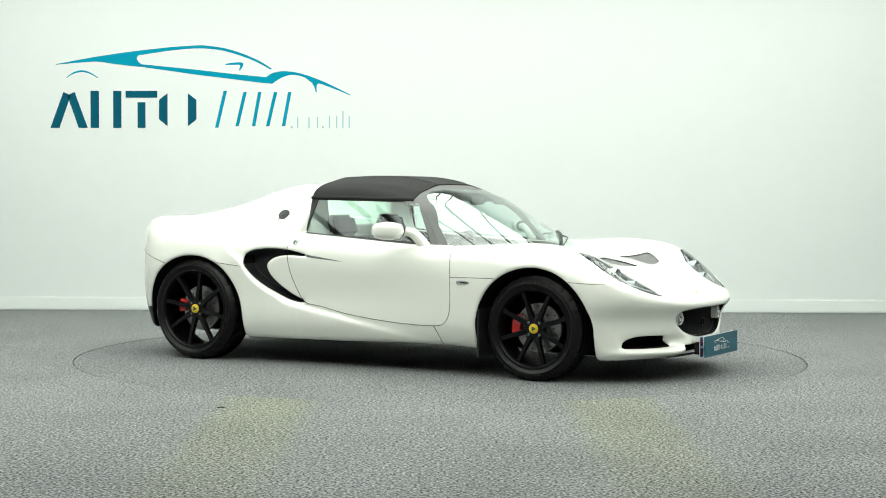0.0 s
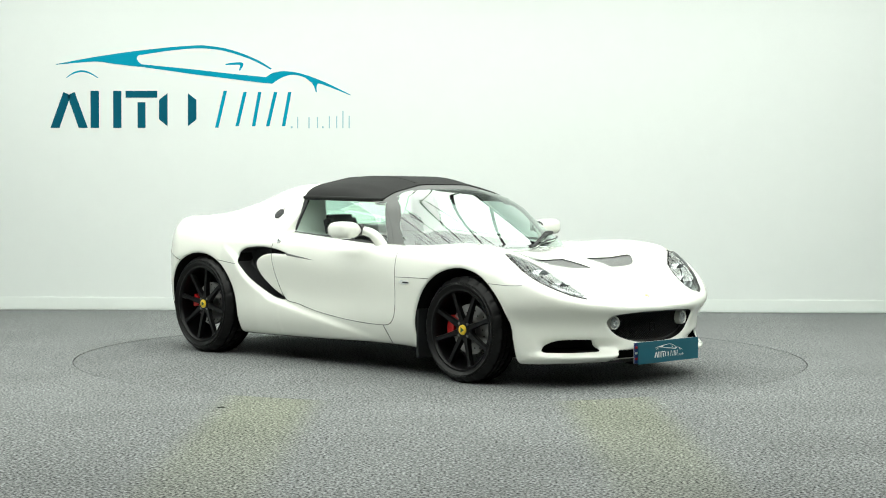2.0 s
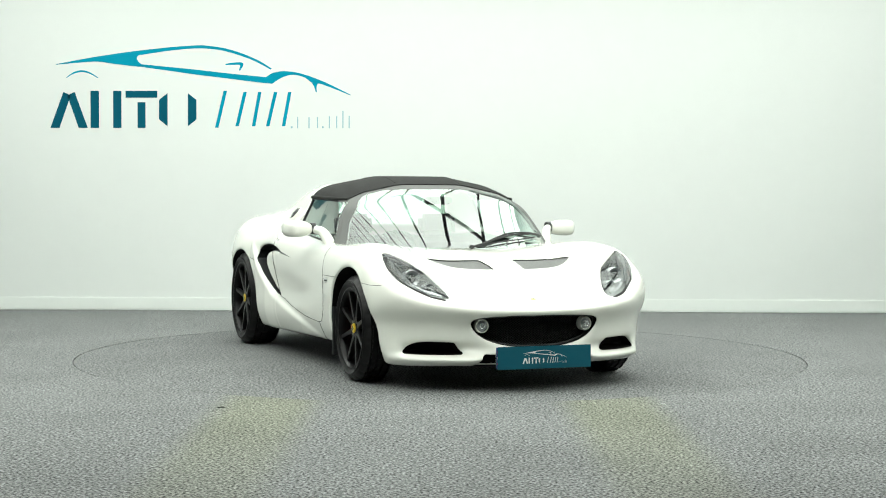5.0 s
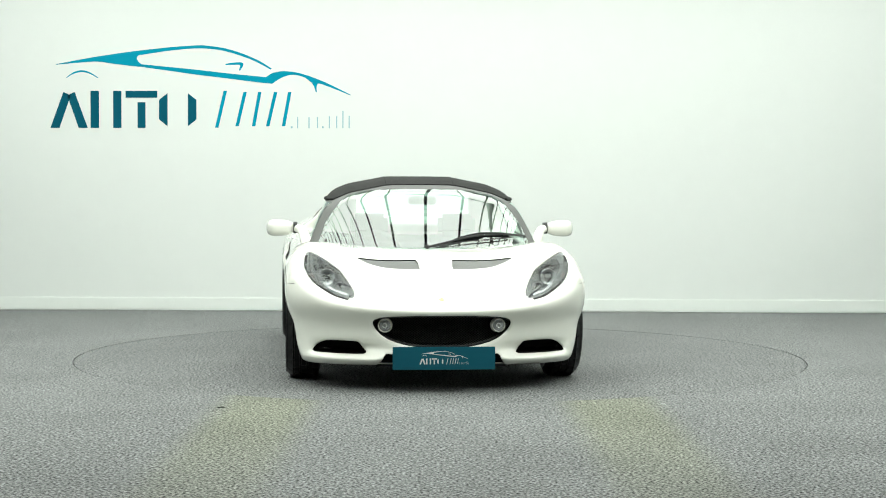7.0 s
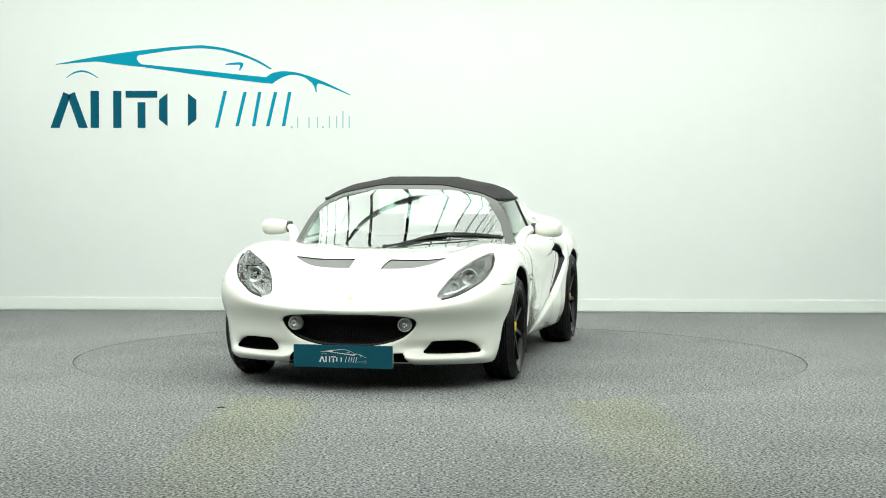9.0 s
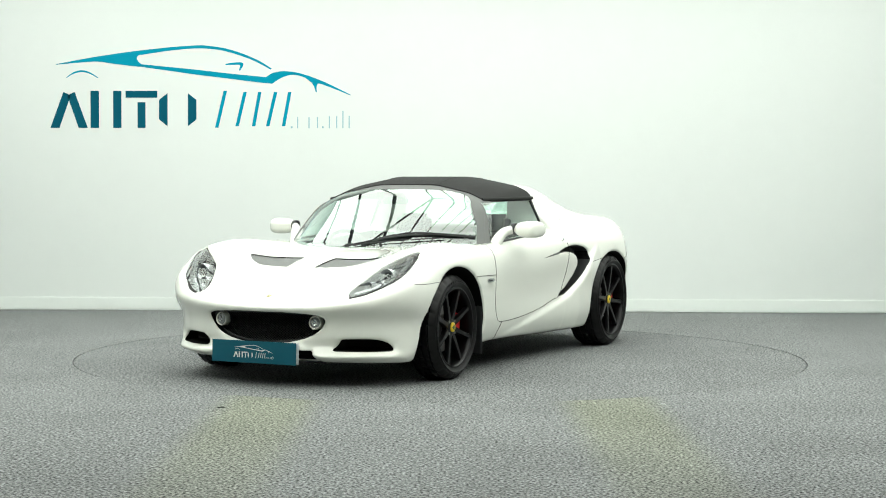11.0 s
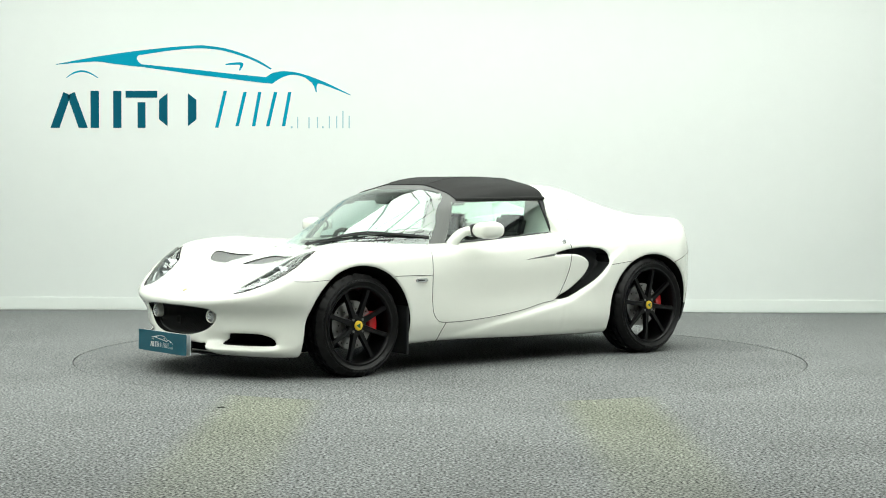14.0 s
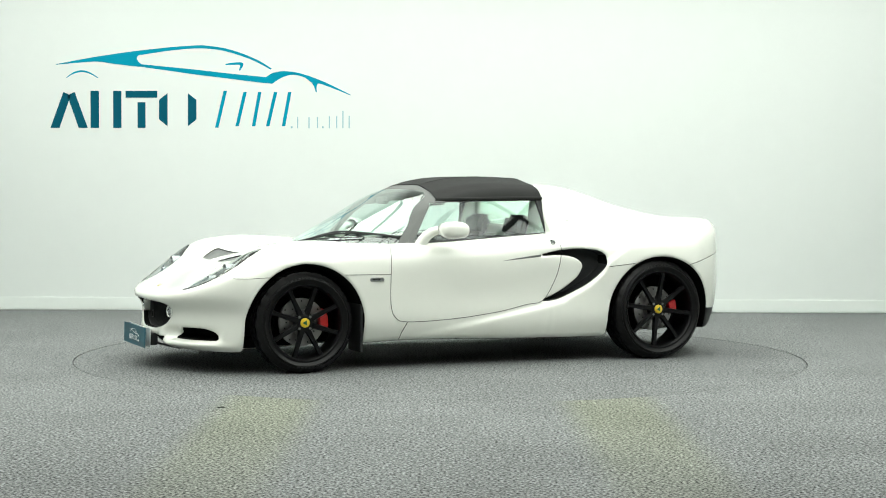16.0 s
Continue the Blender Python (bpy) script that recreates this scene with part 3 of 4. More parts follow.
def car_fields():
    X, Y, Z = GX[:, None, None], GY[None, :, None], GZ[None, None, :]
    A = np.abs(Y)
    deck = spline([r[0] for r in DECK], GX) @ np.array([r[1:] for r in DECK]) @ spline(DECK_Y, AY).T
    tail = spline([r[0] for r in TAIL], GX) @ np.array([r[1:] for r in TAIL]) @ spline(DECK_Y, AY).T
    side = spline([r[0] for r in SIDE], GX) @ np.array([r[1:] for r in SIDE]) @ spline(SIDE_Z, GZ).T
    slope = np.sqrt(1 + np.gradient(deck, H, axis=0) ** 2 + np.gradient(deck, H, axis=1) ** 2)
    # flank relief: sill and rear flank stand proud of the door, fading forwards
    x_s, z_s = np.meshgrid(GX, GZ, indexing="ij")
    d = -poly(FLANK, x_s, z_s)
    t = np.clip(d / 0.034 + 0.4, 0, 1)
    amp = np.interp(GX, [-0.96, -0.80, -0.62, -0.45, 0.1, 0.55], [0.0, 0.024, 0.028, 0.019, 0.014, 0.0])[:, None]
    side = side + amp * (t * t * (3 - 2 * t))
    side = np.clip(side, 0.3, 0.95)
    gs = (A - side[:, None, :]) / np.sqrt(1 + np.gradient(side, H, axis=1) ** 2)[:, None, :]
    nose = line([(0.08, 1.80), (0.13, 1.845), (0.19, 1.868), (0.24, 1.862), (0.30, 1.858), (0.36, 1.872), (0.42, 1.918), (0.47, 1.935), (0.55, 1.93), (1.3, 1.9)], GZ)
    dent = 0.036 * np.exp(-((Z - 0.222) / 0.027) ** 2) * np.clip((A - 0.26) / 0.14, 0, 1) * np.clip((0.70 - A) / 0.08, 0, 1)
    # lip under the corner ducts, rising towards the number plate
    lip_z = 0.163 + 0.035 * np.clip((0.38 - A) / 0.14, 0, 1) ** 2
    lip = 0.036 * np.exp(-((Z - lip_z) / 0.022) ** 2) * np.clip((A - 0.19) / 0.16, 0, 1) * np.clip((0.80 - A) / 0.12, 0, 1)
    gf = (X - (nose[None, None, :] - 0.28 * A ** 2 - 0.50 * A ** 4 - dent + lip)) * 0.92
    rear = line([(0.08, -1.72), (0.2, -1.78), (0.35, -1.83), (0.55, -1.845), (0.75, -1.84), (0.86, -1.83), (0.9, -1.82), (1.3, -1.7)], GZ)
    gr = (rear[None, None, :] - 0.045 + 0.33 * A ** 2 + 0.32 * A ** 6 - X) * 0.92
    under = line([(-2, 0.23), (-1.6, 0.175), (-1.2, 0.155), (-0.8, 0.148), (0, 0.155), (0.6, 0.163), (0.9, 0.15), (1.4, 0.125), (1.9, 0.135)], GX)
    gb = under[:, None, None] - Z
    low = (Z - deck[:, :, None]) / slope[:, :, None]
    hull_low = smax(low, gs, 0.05)
    high = (Z - tail[:, :, None]) * 0.95
    hull_high = smax(smax(high, gs, 0.07), (X + 0.475 + 0.10 * (Z - 0.9)), 0.012)
    # trough between the rear buttresses, behind the rear window
    trough = np.maximum(np.maximum(A - 0.37, np.maximum(-1.25 - X, X)), line([(-1.3, 0.93), (-1.1, 0.90), (-0.8, 0.87), (-0.4, 0.82)], GX)[:, None, None] - Z)
    hull_high = smax(hull_high, -trough, 0.03)
    hull = smin(hull_low, hull_high, 0.006)
    hull = smax(smax(hull, gf, 0.045), gr, 0.10)
    hull = smax(hull, gb, 0.03)
    body = hull.copy()
    X2, Z2 = np.meshgrid(GX, GZ, indexing="ij")
    # wheel arches
    for cx, cz, r in ((1.145, 0.272, 0.350), (-1.178, 0.270, 0.368)):
        d = np.where(Z2 > cz, np.hypot(X2 - cx, Z2 - cz) - r, np.abs(X2 - cx) - r * (1 + 0.02 * (cz - Z2)))
        body = smax(body, -np.maximum(d[:, None, :], 0.56 - A), 0.020)
    # side scoops, front mouth, ducts, bonnet vents, lamp pockets
    cutter = poly(SCOOP, X2, Z2)[:, None, :]
    body = smax(body, -np.maximum(cutter, -(hull + 0.10)), 0.014)
    ay2, z2 = np.meshgrid(AY, GZ, indexing="ij")
    sy2, _ = np.meshgrid(GY, GZ, indexing="ij")
    body = smax(body, -np.maximum(np.maximum(poly(MOUTH, sy2, z2)[None], 1.3 - X), -(hull + 0.09)), 0.022)
    body = smax(body, -np.maximum(np.maximum(poly(DUCT, ay2, z2)[None], 1.4 - X), -(hull + 0.08)), 0.014)
    body = smax(body, -np.maximum(np.maximum(poly(LAMP, ay2, z2)[None], 1.3 - X), -(hull + 0.07)), 0.004)
    # low air gap behind the plate
    gap = np.maximum(A - 0.35 + 0.6 * (Z - 0.1), Z - 0.192)
    body = smax(body, -np.maximum(np.maximum(gap, 1.765 - 0.4 * A ** 2 - X), -(hull + 0.3)), 0.012)
    # cabin
    tub = np.maximum(np.maximum(np.maximum(A - 0.60, -0.44 - X), X - 0.86 + 0.9 * A ** 2), 0.28 - Z)
    tub = np.maximum(tub, -(hull + 0.03) * np.where(Z > 0.7, 0, 1) - 10 * (Z > 0.7))
    body = smax(body, -tub, 0.01)
    return hull, body


def cab_field():
    X, Y, Z = GX[:, None, None], GY[None, :, None], GZ[None, None, :]
    A = np.abs(Y)
    bow = np.clip(0.945 - 1.85 * (Z - 0.73), 0.3, 1.2)
    mid = np.clip(0.28 - 0.33 * (Z - 0.73), 0.18, 0.6)
    gw = (X - (0.93 - (Z - 0.715) * 1.88 - mid * A ** 2 - (bow - mid) * np.minimum(2.77 * A ** 4, A ** 2))) * 0.45
    roof = line([(-0.8, 1.10), (-0.55, 1.120), (-0.35, 1.130), (-0.1, 1.132), (0.1, 1.106), (0.2, 1.082), (0.28, 1.064), (0.4, 1.040), (0.6, 1.005), (1.2, 0.9)], GX)
    drop = np.mean([np.interp(AY + e, (-0.2, 0.2, 0.44, 0.53, 0.7, 1.0), (0.002, 0.003, 0.049, 0.086, 0.16, 0.3)) for e in (-0.02, 0.0, 0.02)], axis=0)
    gt = (Z - roof[:, None, None] + drop[None, :, None]) * 0.95
    gs = (A - (0.69 - (Z - 0.75) * 0.45 - 0.03 * np.clip(-X / 0.5, 0, 1))) * 0.92
    cab = smax(smax(gw, gt, 0.025), gs, 0.035)
    return np.maximum(np.maximum(cab, -0.50 - X + 0.10 * (Z - 1.0) - 0.10 * np.maximum(0, 0.5 - A)), 0.70 - Z)


HULL, BODY = car_fields()
CAB = cab_field()


def first_hit(F, start, way, reach, miss):
    """Distance along a straight line at which it first enters F."""
    s = np.linspace(0, reach, 200)
    v = at_points(F, np.array(start, float) + s[:, None] * np.array(way, float))
    k = int(np.argmax(v < 0))
    if k == 0:
        return miss
    return s[k - 1] + (s[k] - s[k - 1]) * v[k - 1] / (v[k - 1] - v[k])


def on_side(x, z, F=None, out=0.0):
    """The skin's y at a place of the side view."""
    return 0.96 - first_hit(HULL if F is None else F, (x, 0.96, z), (0, -1, 0), 0.6, 0.26) + out


def on_front(y, z, F=None):
    return 1.98 - first_hit(HULL if F is None else F, (1.98, y, z), (-1, 0, 0), 1.8, 1.4)


def on_top(x, y, F=None):
    return 1.19 - first_hit(HULL if F is None else F, (x, y, 1.19), (0, 0, -1), 0.9, 0.5)


# ---- the car ----
def build_body(car):
    skin = nets(BODY)
    V = skin[0]
    recess, outer = split(skin, at_points(HULL, V) + 0.009)
    # the inside of the openings
    rest = recess
    for name, mask, material, label in (
            ("wheel_liner", lambda c: (np.abs(c[:, 0] - 1.145) < 0.40) & (c[:, 1] > 0.5) & (c[:, 2] < 0.64) & ~((c[:, 0] > 1.44) & (c[:, 2] > 0.45)), M_LINER, "black inner wheel arch"),
            ("wheel_liner", lambda c: (np.abs(c[:, 0] - 1.145) < 0.40) & (c[:, 1] < -0.5) & (c[:, 2] < 0.64) & ~((c[:, 0] > 1.44) & (c[:, 2] > 0.45)), M_LINER, "black inner wheel arch"),
            ("wheel_liner", lambda c: (c[:, 0] < -0.79) & (c[:, 1] > 0), M_LINER, "black inner wheel arch"),
            ("wheel_liner", lambda c: (c[:, 0] < -0.79) & (c[:, 1] < 0), M_LINER, "black inner wheel arch"),
            ("lamp_bowl", lambda c: (c[:, 0] > 1.2) & (c[:, 1] > 0.4) & (c[:, 2] > 0.40), M_LAMPDARK, "dark grey headlamp bowl"),
            ("lamp_bowl", lambda c: (c[:, 0] > 1.2) & (c[:, 1] < -0.4) & (c[:, 2] > 0.40), M_LAMPDARK, "dark grey headlamp bowl"),
            ("side_scoop", lambda c: (c[:, 0] < -0.33) & (c[:, 1] > 0.62) & (c[:, 2] > 0.36), M_BLACK, "black side air scoop"),
            ("side_scoop", lambda c: (c[:, 0] < -0.33) & (c[:, 1] < -0.62) & (c[:, 2] > 0.36), M_BLACK, "black side air scoop"),
            ("front_duct", lambda c: (c[:, 0] > 1.35) & (c[:, 1] > 0.37), M_LINER, "black front corner duct"),
            ("front_duct", lambda c: (c[:, 0] > 1.35) & (c[:, 1] < -0.37), M_LINER, "black front corner duct"),
            ("mouth_liner", lambda c: c[:, 0] > 1.35, M_LINER, "black inside of the front mouth"),
            ("cabin_tub", lambda c: c[:, 0] > -3, M_SEAT, "dark cabin lining")):
        piece, rest = pick(rest, mask)
        skin_part(name, piece, material, car, label)
    # the painted panels
    belly, outer = pick(outer, lambda c: c[:, 2] < line([(-2, 0.232), (-1.6, 0.178), (-1.2, 0.158), (-0.8, 0.152), (0, 0.159), (0.6, 0.166), (0.9, 0.153), (1.4, 0.129), (2, 0.137)], c[:, 0]))
    skin_part("underbody", belly, M_LINER, car, "black underbody")
    for sign in (1, -1):
        P = outer[0]
        s = poly(DOOR_LOOP, P[:, 0], P[:, 2])
        s = np.where(P[:, 1] * sign > 0.45, s, 1.0)
        door, outer = split(outer, s)
        skin_part("door", door, M_WHITE, car)
        P = outer[0]
        s = np.maximum(np.maximum(P[:, 0] - 0.90, 0.555 - P[:, 0]), P[:, 2] - 0.558)
        s = np.where(P[:, 1] * sign > 0.45, s, 1.0)
        wing, outer = split(outer, s)
        skin_part("front_wing", wing, M_WHITE, car)
        P = outer[0]
        s = np.maximum(np.maximum(P[:, 0] - 0.555, -0.83 - P[:, 0]), P[:, 2] - np.interp(P[:, 0], [-0.83, -0.376, -0.063, 0.52], [0.586, 0.385, 0.318, 0.277]))
        s = np.where(P[:, 1] * sign > 0.45, s, 1.0)
        sill, outer = split(outer, s)
        skin_part("sill", sill, M_WHITE, car)
    front, rear = split(outer, 0.1 - outer[0][:, 0])
    P = rear[0]
    valance, rear = split(rear, np.maximum(P[:, 2] - 0.300 - 0.05 * (P[:, 0] + 1.7), P[:, 0] + 1.40))
    skin_part("rear_valance", valance, M_BLACK, car, "black rear valance")
    P = front[0]
    bumper, bonnet = split(front, np.maximum(P[:, 2] - np.interp(np.abs(P[:, 1]), [0, 0.46, 0.64, 0.9], [0.425, 0.47, 0.545, 0.552]), 1.3 - P[:, 0]))
    for sign in (1, -1):
        P = bonnet[0]
        vent, bonnet = split(bonnet, np.where((P[:, 1] * sign > 0) & (P[:, 2] > 0.55), poly(VENT, P[:, 0], np.abs(P[:, 1])), 1.0))
        skin_part("bonnet_vent", (vent[0] - vent[1] * 0.006, vent[1], vent[2]), M_VENT, car, "grey mesh bonnet vent")
    skin_part("front_bumper", bumper, M_WHITE, car)
    skin_part("front_clamshell", bonnet, M_WHITE, car)
    skin_part("rear_clamshell", rear, M_WHITE, car)
    # headlamp lenses
    i0, k0, k1 = int((1.2 - GX[0]) / H), int((0.40 - GZ[0]) / H), int((0.80 - GZ[0]) / H)
    lens_skin = nets(HULL[i0:, :, k0:k1], (i0, 0, k0))
    P = lens_skin[0]
    lens, _ = split(lens_skin, np.where(P[:, 0] > 1.3, poly(LAMP, np.abs(P[:, 1]), P[:, 2]) - 0.002, 1.0))
    for sign in (1, -1):
        half, _ = pick(lens, lambda c: c[:, 1] * sign > 0)
        lamp = skin_part("headlamp", half, M_LENS, car, "clear headlamp lens over dark bowl")
        lamp.visible_shadow = False
        for (y, z, r) in ((0.598, 0.582, 0.042), (0.53, 0.530, 0.026)):
            x = on_front(sign * y, z) - 0.055
            bm = lathe([(0.0, 0.012), (r * 0.62, 0.008), (r * 0.66, 0.016), (r * 0.8, 0.02), (r, 0.026), (r * 1.05, 0.018), (r * 1.0, -0.03), (0, -0.03)], 24, "x")
            bmesh.ops.transform(bm, matrix=pose(x, sign * y, z), verts=bm.verts)
            part("lamp_reflector", bm, M_LAMPGREY, lamp, "silver lamp ring")
            bm = bmesh.new()
            bmesh.ops.create_uvsphere(bm, u_segments=16, v_segments=8, radius=r * 0.6, matrix=pose(x + 0.006, sign * y, z))
            part("lamp_projector", bm, M_PROJECTOR, lamp, "dark glossy lamp projector")
        strip = [(on_front(sign * y, z) - 0.012, sign * y, z) for y, z in curve_through([(0.68, 0.60), (0.655, 0.555), (0.60, 0.517), (0.55, 0.492), (0.49, 0.476)], 5)]
        part("indicator_strip", tube(strip, 0.005, 6), M_AMBER, lamp, "dark amber indicator strip")
        strip = [(on_front(sign * y, z) - 0.016, sign * y, z) for y, z in curve_through([(0.700, 0.685), (0.703, 0.635), (0.664, 0.562), (0.60, 0.514), (0.55, 0.488), (0.485, 0.471)], 5)]
        part("lamp_border", tube(strip, 0.015, 8, 0.6), M_SEAM, lamp, "black lamp border")
        for y, z in curve_through([(0.676, 0.672), (0.680, 0.640), (0.660, 0.596), (0.622, 0.556)], 3):
            block = box((-0.006, -0.011, -0.007), (0.006, 0.011, 0.007), 0.003, pose(on_front(sign * y, z) - 0.018, sign * y, z, 0, 0, sign * 20))
            part("light_block", block, M_LAMPGREY, lamp, "clear daylight block")
        strip = [(on_front(sign * y, z) - 0.022, sign * y, z) for y, z in curve_through([(0.60, 0.541), (0.56, 0.516), (0.49, 0.494)], 5)]
        part("silver_trim", tube(strip, 0.009, 6), M_LAMPGREY, lamp, "silver lamp trim")


def seam(car, pts2d, sign, radius=0.0017, name="panel_gap"):
    part(name, tube([(x, sign * on_side(x, z, HULL, 0.0004), z) for x, z in pts2d], radius, 5), M_SEAM, car)


def build_seams(car):
    for sign in (1, -1):
        seam(car, [p for p in DOOR if p[1] < 0.74], sign)
        seam(car, curve_through([(0.632, 0.557), (0.75, 0.5585), (0.92, 0.560)], 6), sign)
        seam(car, curve_through([(0.52, 0.277), (0.55, 0.22), (0.562, 0.172)], 5), sign, 0.002)
        seam(car, curve_through([(-0.80, 0.583), (-0.88, 0.590), (-0.985, 0.600)], 5), sign)
        seam(car, curve_through([(-1.375, 0.587), (-1.45, 0.607), (-1.60, 0.645), (-1.77, 0.685)], 5), sign, 0.002)
        pts = curve_through([(1.372, 0.552), (1.44, 0.549), (1.50, 0.546), (1.57, 0.548)], 5)
        seam(car, pts, sign, 0.0013)
        # dark tapering tube stands in for the shade in the slot ahead of the scoop
        pts = curve_through([(-0.35, 0.655), (-0.22, 0.640), (-0.10, 0.626), (-0.03, 0.618)], 5)
        rad = [0.0075 * (1 - i / (len(pts) - 1)) + 0.0006 for i in range(len(pts))]
        part("crease_shade", tube([(x, sign * on_side(x, z, BODY, -0.003), z) for x, z in pts], 0.004, 6, radii=rad), M_FRAME, car, "dark tapering strip for the shade in the door crease")


def build_cab(car):
    """Windscreen, its grey surround, side windows and the cloth roof."""
    skin = nets(CAB)
    V, N, T = skin
    skin, _ = pick(skin, lambda c: (c[:, 2] > 0.715) & ((c[:, 0] > -0.485)))
    P, Nn, _ = skin
    A = np.abs(P[:, 1])
    front_edge = 0.225 - 0.03 * (1 - np.clip(A / 0.55, 0, 1) ** 2)
    s = np.maximum(np.where(A > 0.50, np.interp(P[:, 0], [-0.5, 0.26], [0.997, 0.985]), 0.95) - P[:, 2], P[:, 0] - front_edge)
    roof, rest = split(skin, s)
    P = roof[0]
    top = mesh_ob("soft_top", P + roof[1] * 0.006, roof[2], M_CLOTH, car, "black cloth soft top roof", True, roof[1])
    sol = top.modifiers.new("thick", "SOLIDIFY")
    sol.thickness, sol.offset = 0.012, -1
    P = rest[0]
    A = np.abs(P[:, 1])
    s = poly(SCREEN, P[:, 1], P[:, 2])
    s = np.maximum(s, 0.05 - P[:, 0])
    pane, rest = split(rest, s)
    shield = skin_part("windscreen", pane, M_GLASS, car, "curved clear windscreen")
    shield.visible_shadow = False
    P = rest[0]
    corner = curve_through([(0.274, 0.972), (0.0, 0.980), (-0.455, 0.986), (-0.462, 0.90), (-0.468, 0.792), (0.0, 0.762), (0.432, 0.743), (0.358, 0.855), (0.312, 0.925)], 1, True)
    for sign in (1, -1):
        s = poly(corner, rest[0][:, 0], rest[0][:, 2])
        s = np.where(rest[0][:, 1] * sign > 0.4, s, 1.0)
        pane, rest = split(rest, s)
        w = skin_part("side_window", pane, M_SIDEGLASS, car, "clear door window glass")
        w.visible_shadow = False
        hem = [(x, sign * (on_side(x, z, CAB) + 0.008), z) for x, z in curve_through([(0.228, 0.991), (0.0, 0.996), (-0.25, 1.0), (-0.485, 1.001)], 6)]
        part("roof_hem", tube(hem, 0.011, 8), M_CLOTH, top, "rolled cloth hem")
        ridge = [(x, sign * 0.21, on_top(x, sign * 0.21, CAB) + 0.0065) for x in np.linspace(0.16, -0.47, 16)]
        part("roof_seam", tube(ridge, 0.004, 6, 0.6), M_CLOTH, top, "stitched roof seam")
        belt = [(x, sign * (on_side(x, z, CAB) + 0.004), z) for x, z in curve_through([(0.37, 0.735), (0.0, 0.757), (-0.47, 0.785)], 8)]
        part("belt_seal", tube(belt, 0.008, 6), M_BLACK, w)
        back = [(x, sign * on_side(x, z, CAB), z) for x, z in ((-0.472, 0.785), (-0.462, 0.88), (-0.445, 0.985))]
        part("window_seal", tube(back, 0.009, 6), M_BLACK, w)
    seal, rest = pick(rest, lambda c: (c[:, 0] < 0.18) & (c[:, 2] > 0.73))
    for sign in (1, -1):
        half, _ = pick(seal, lambda c: c[:, 1] * sign > 0)
        skin_part("roof_seal", half, M_BLACK, car, "black rubber roof seal")
    P = rest[0]
    front, cheek = split(rest, np.abs(P[:, 1]) - (0.675 - (P[:, 2] - 0.73) * 0.42))
    bm = box((-0.512, -0.37, 0.80), (-0.506, 0.37, 1.06), 0.002)
    back_pane = part("rear_window", bm, M_SIDEGLASS, car, "small upright rear window", smooth=False)
    back_pane.visible_shadow = False
    for sign in (1, -1):
        half, _ = pick(cheek, lambda c: c[:, 1] * sign > 0)
        skin_part("door_pillar", half, M_FRAME, car, "dark grey windscreen pillar")
    rest, _ = pick(front, lambda c: c[:, 0] > 0.16)
    P = rest[0]
    frame_part = mesh_ob("windscreen_frame", P, rest[2], M_FRAME, car, "dark grey windscreen surround", True, rest[1])
    sol = frame_part.modifiers.new("thick", "SOLIDIFY")
    sol.thickness, sol.offset = 0.02, -1


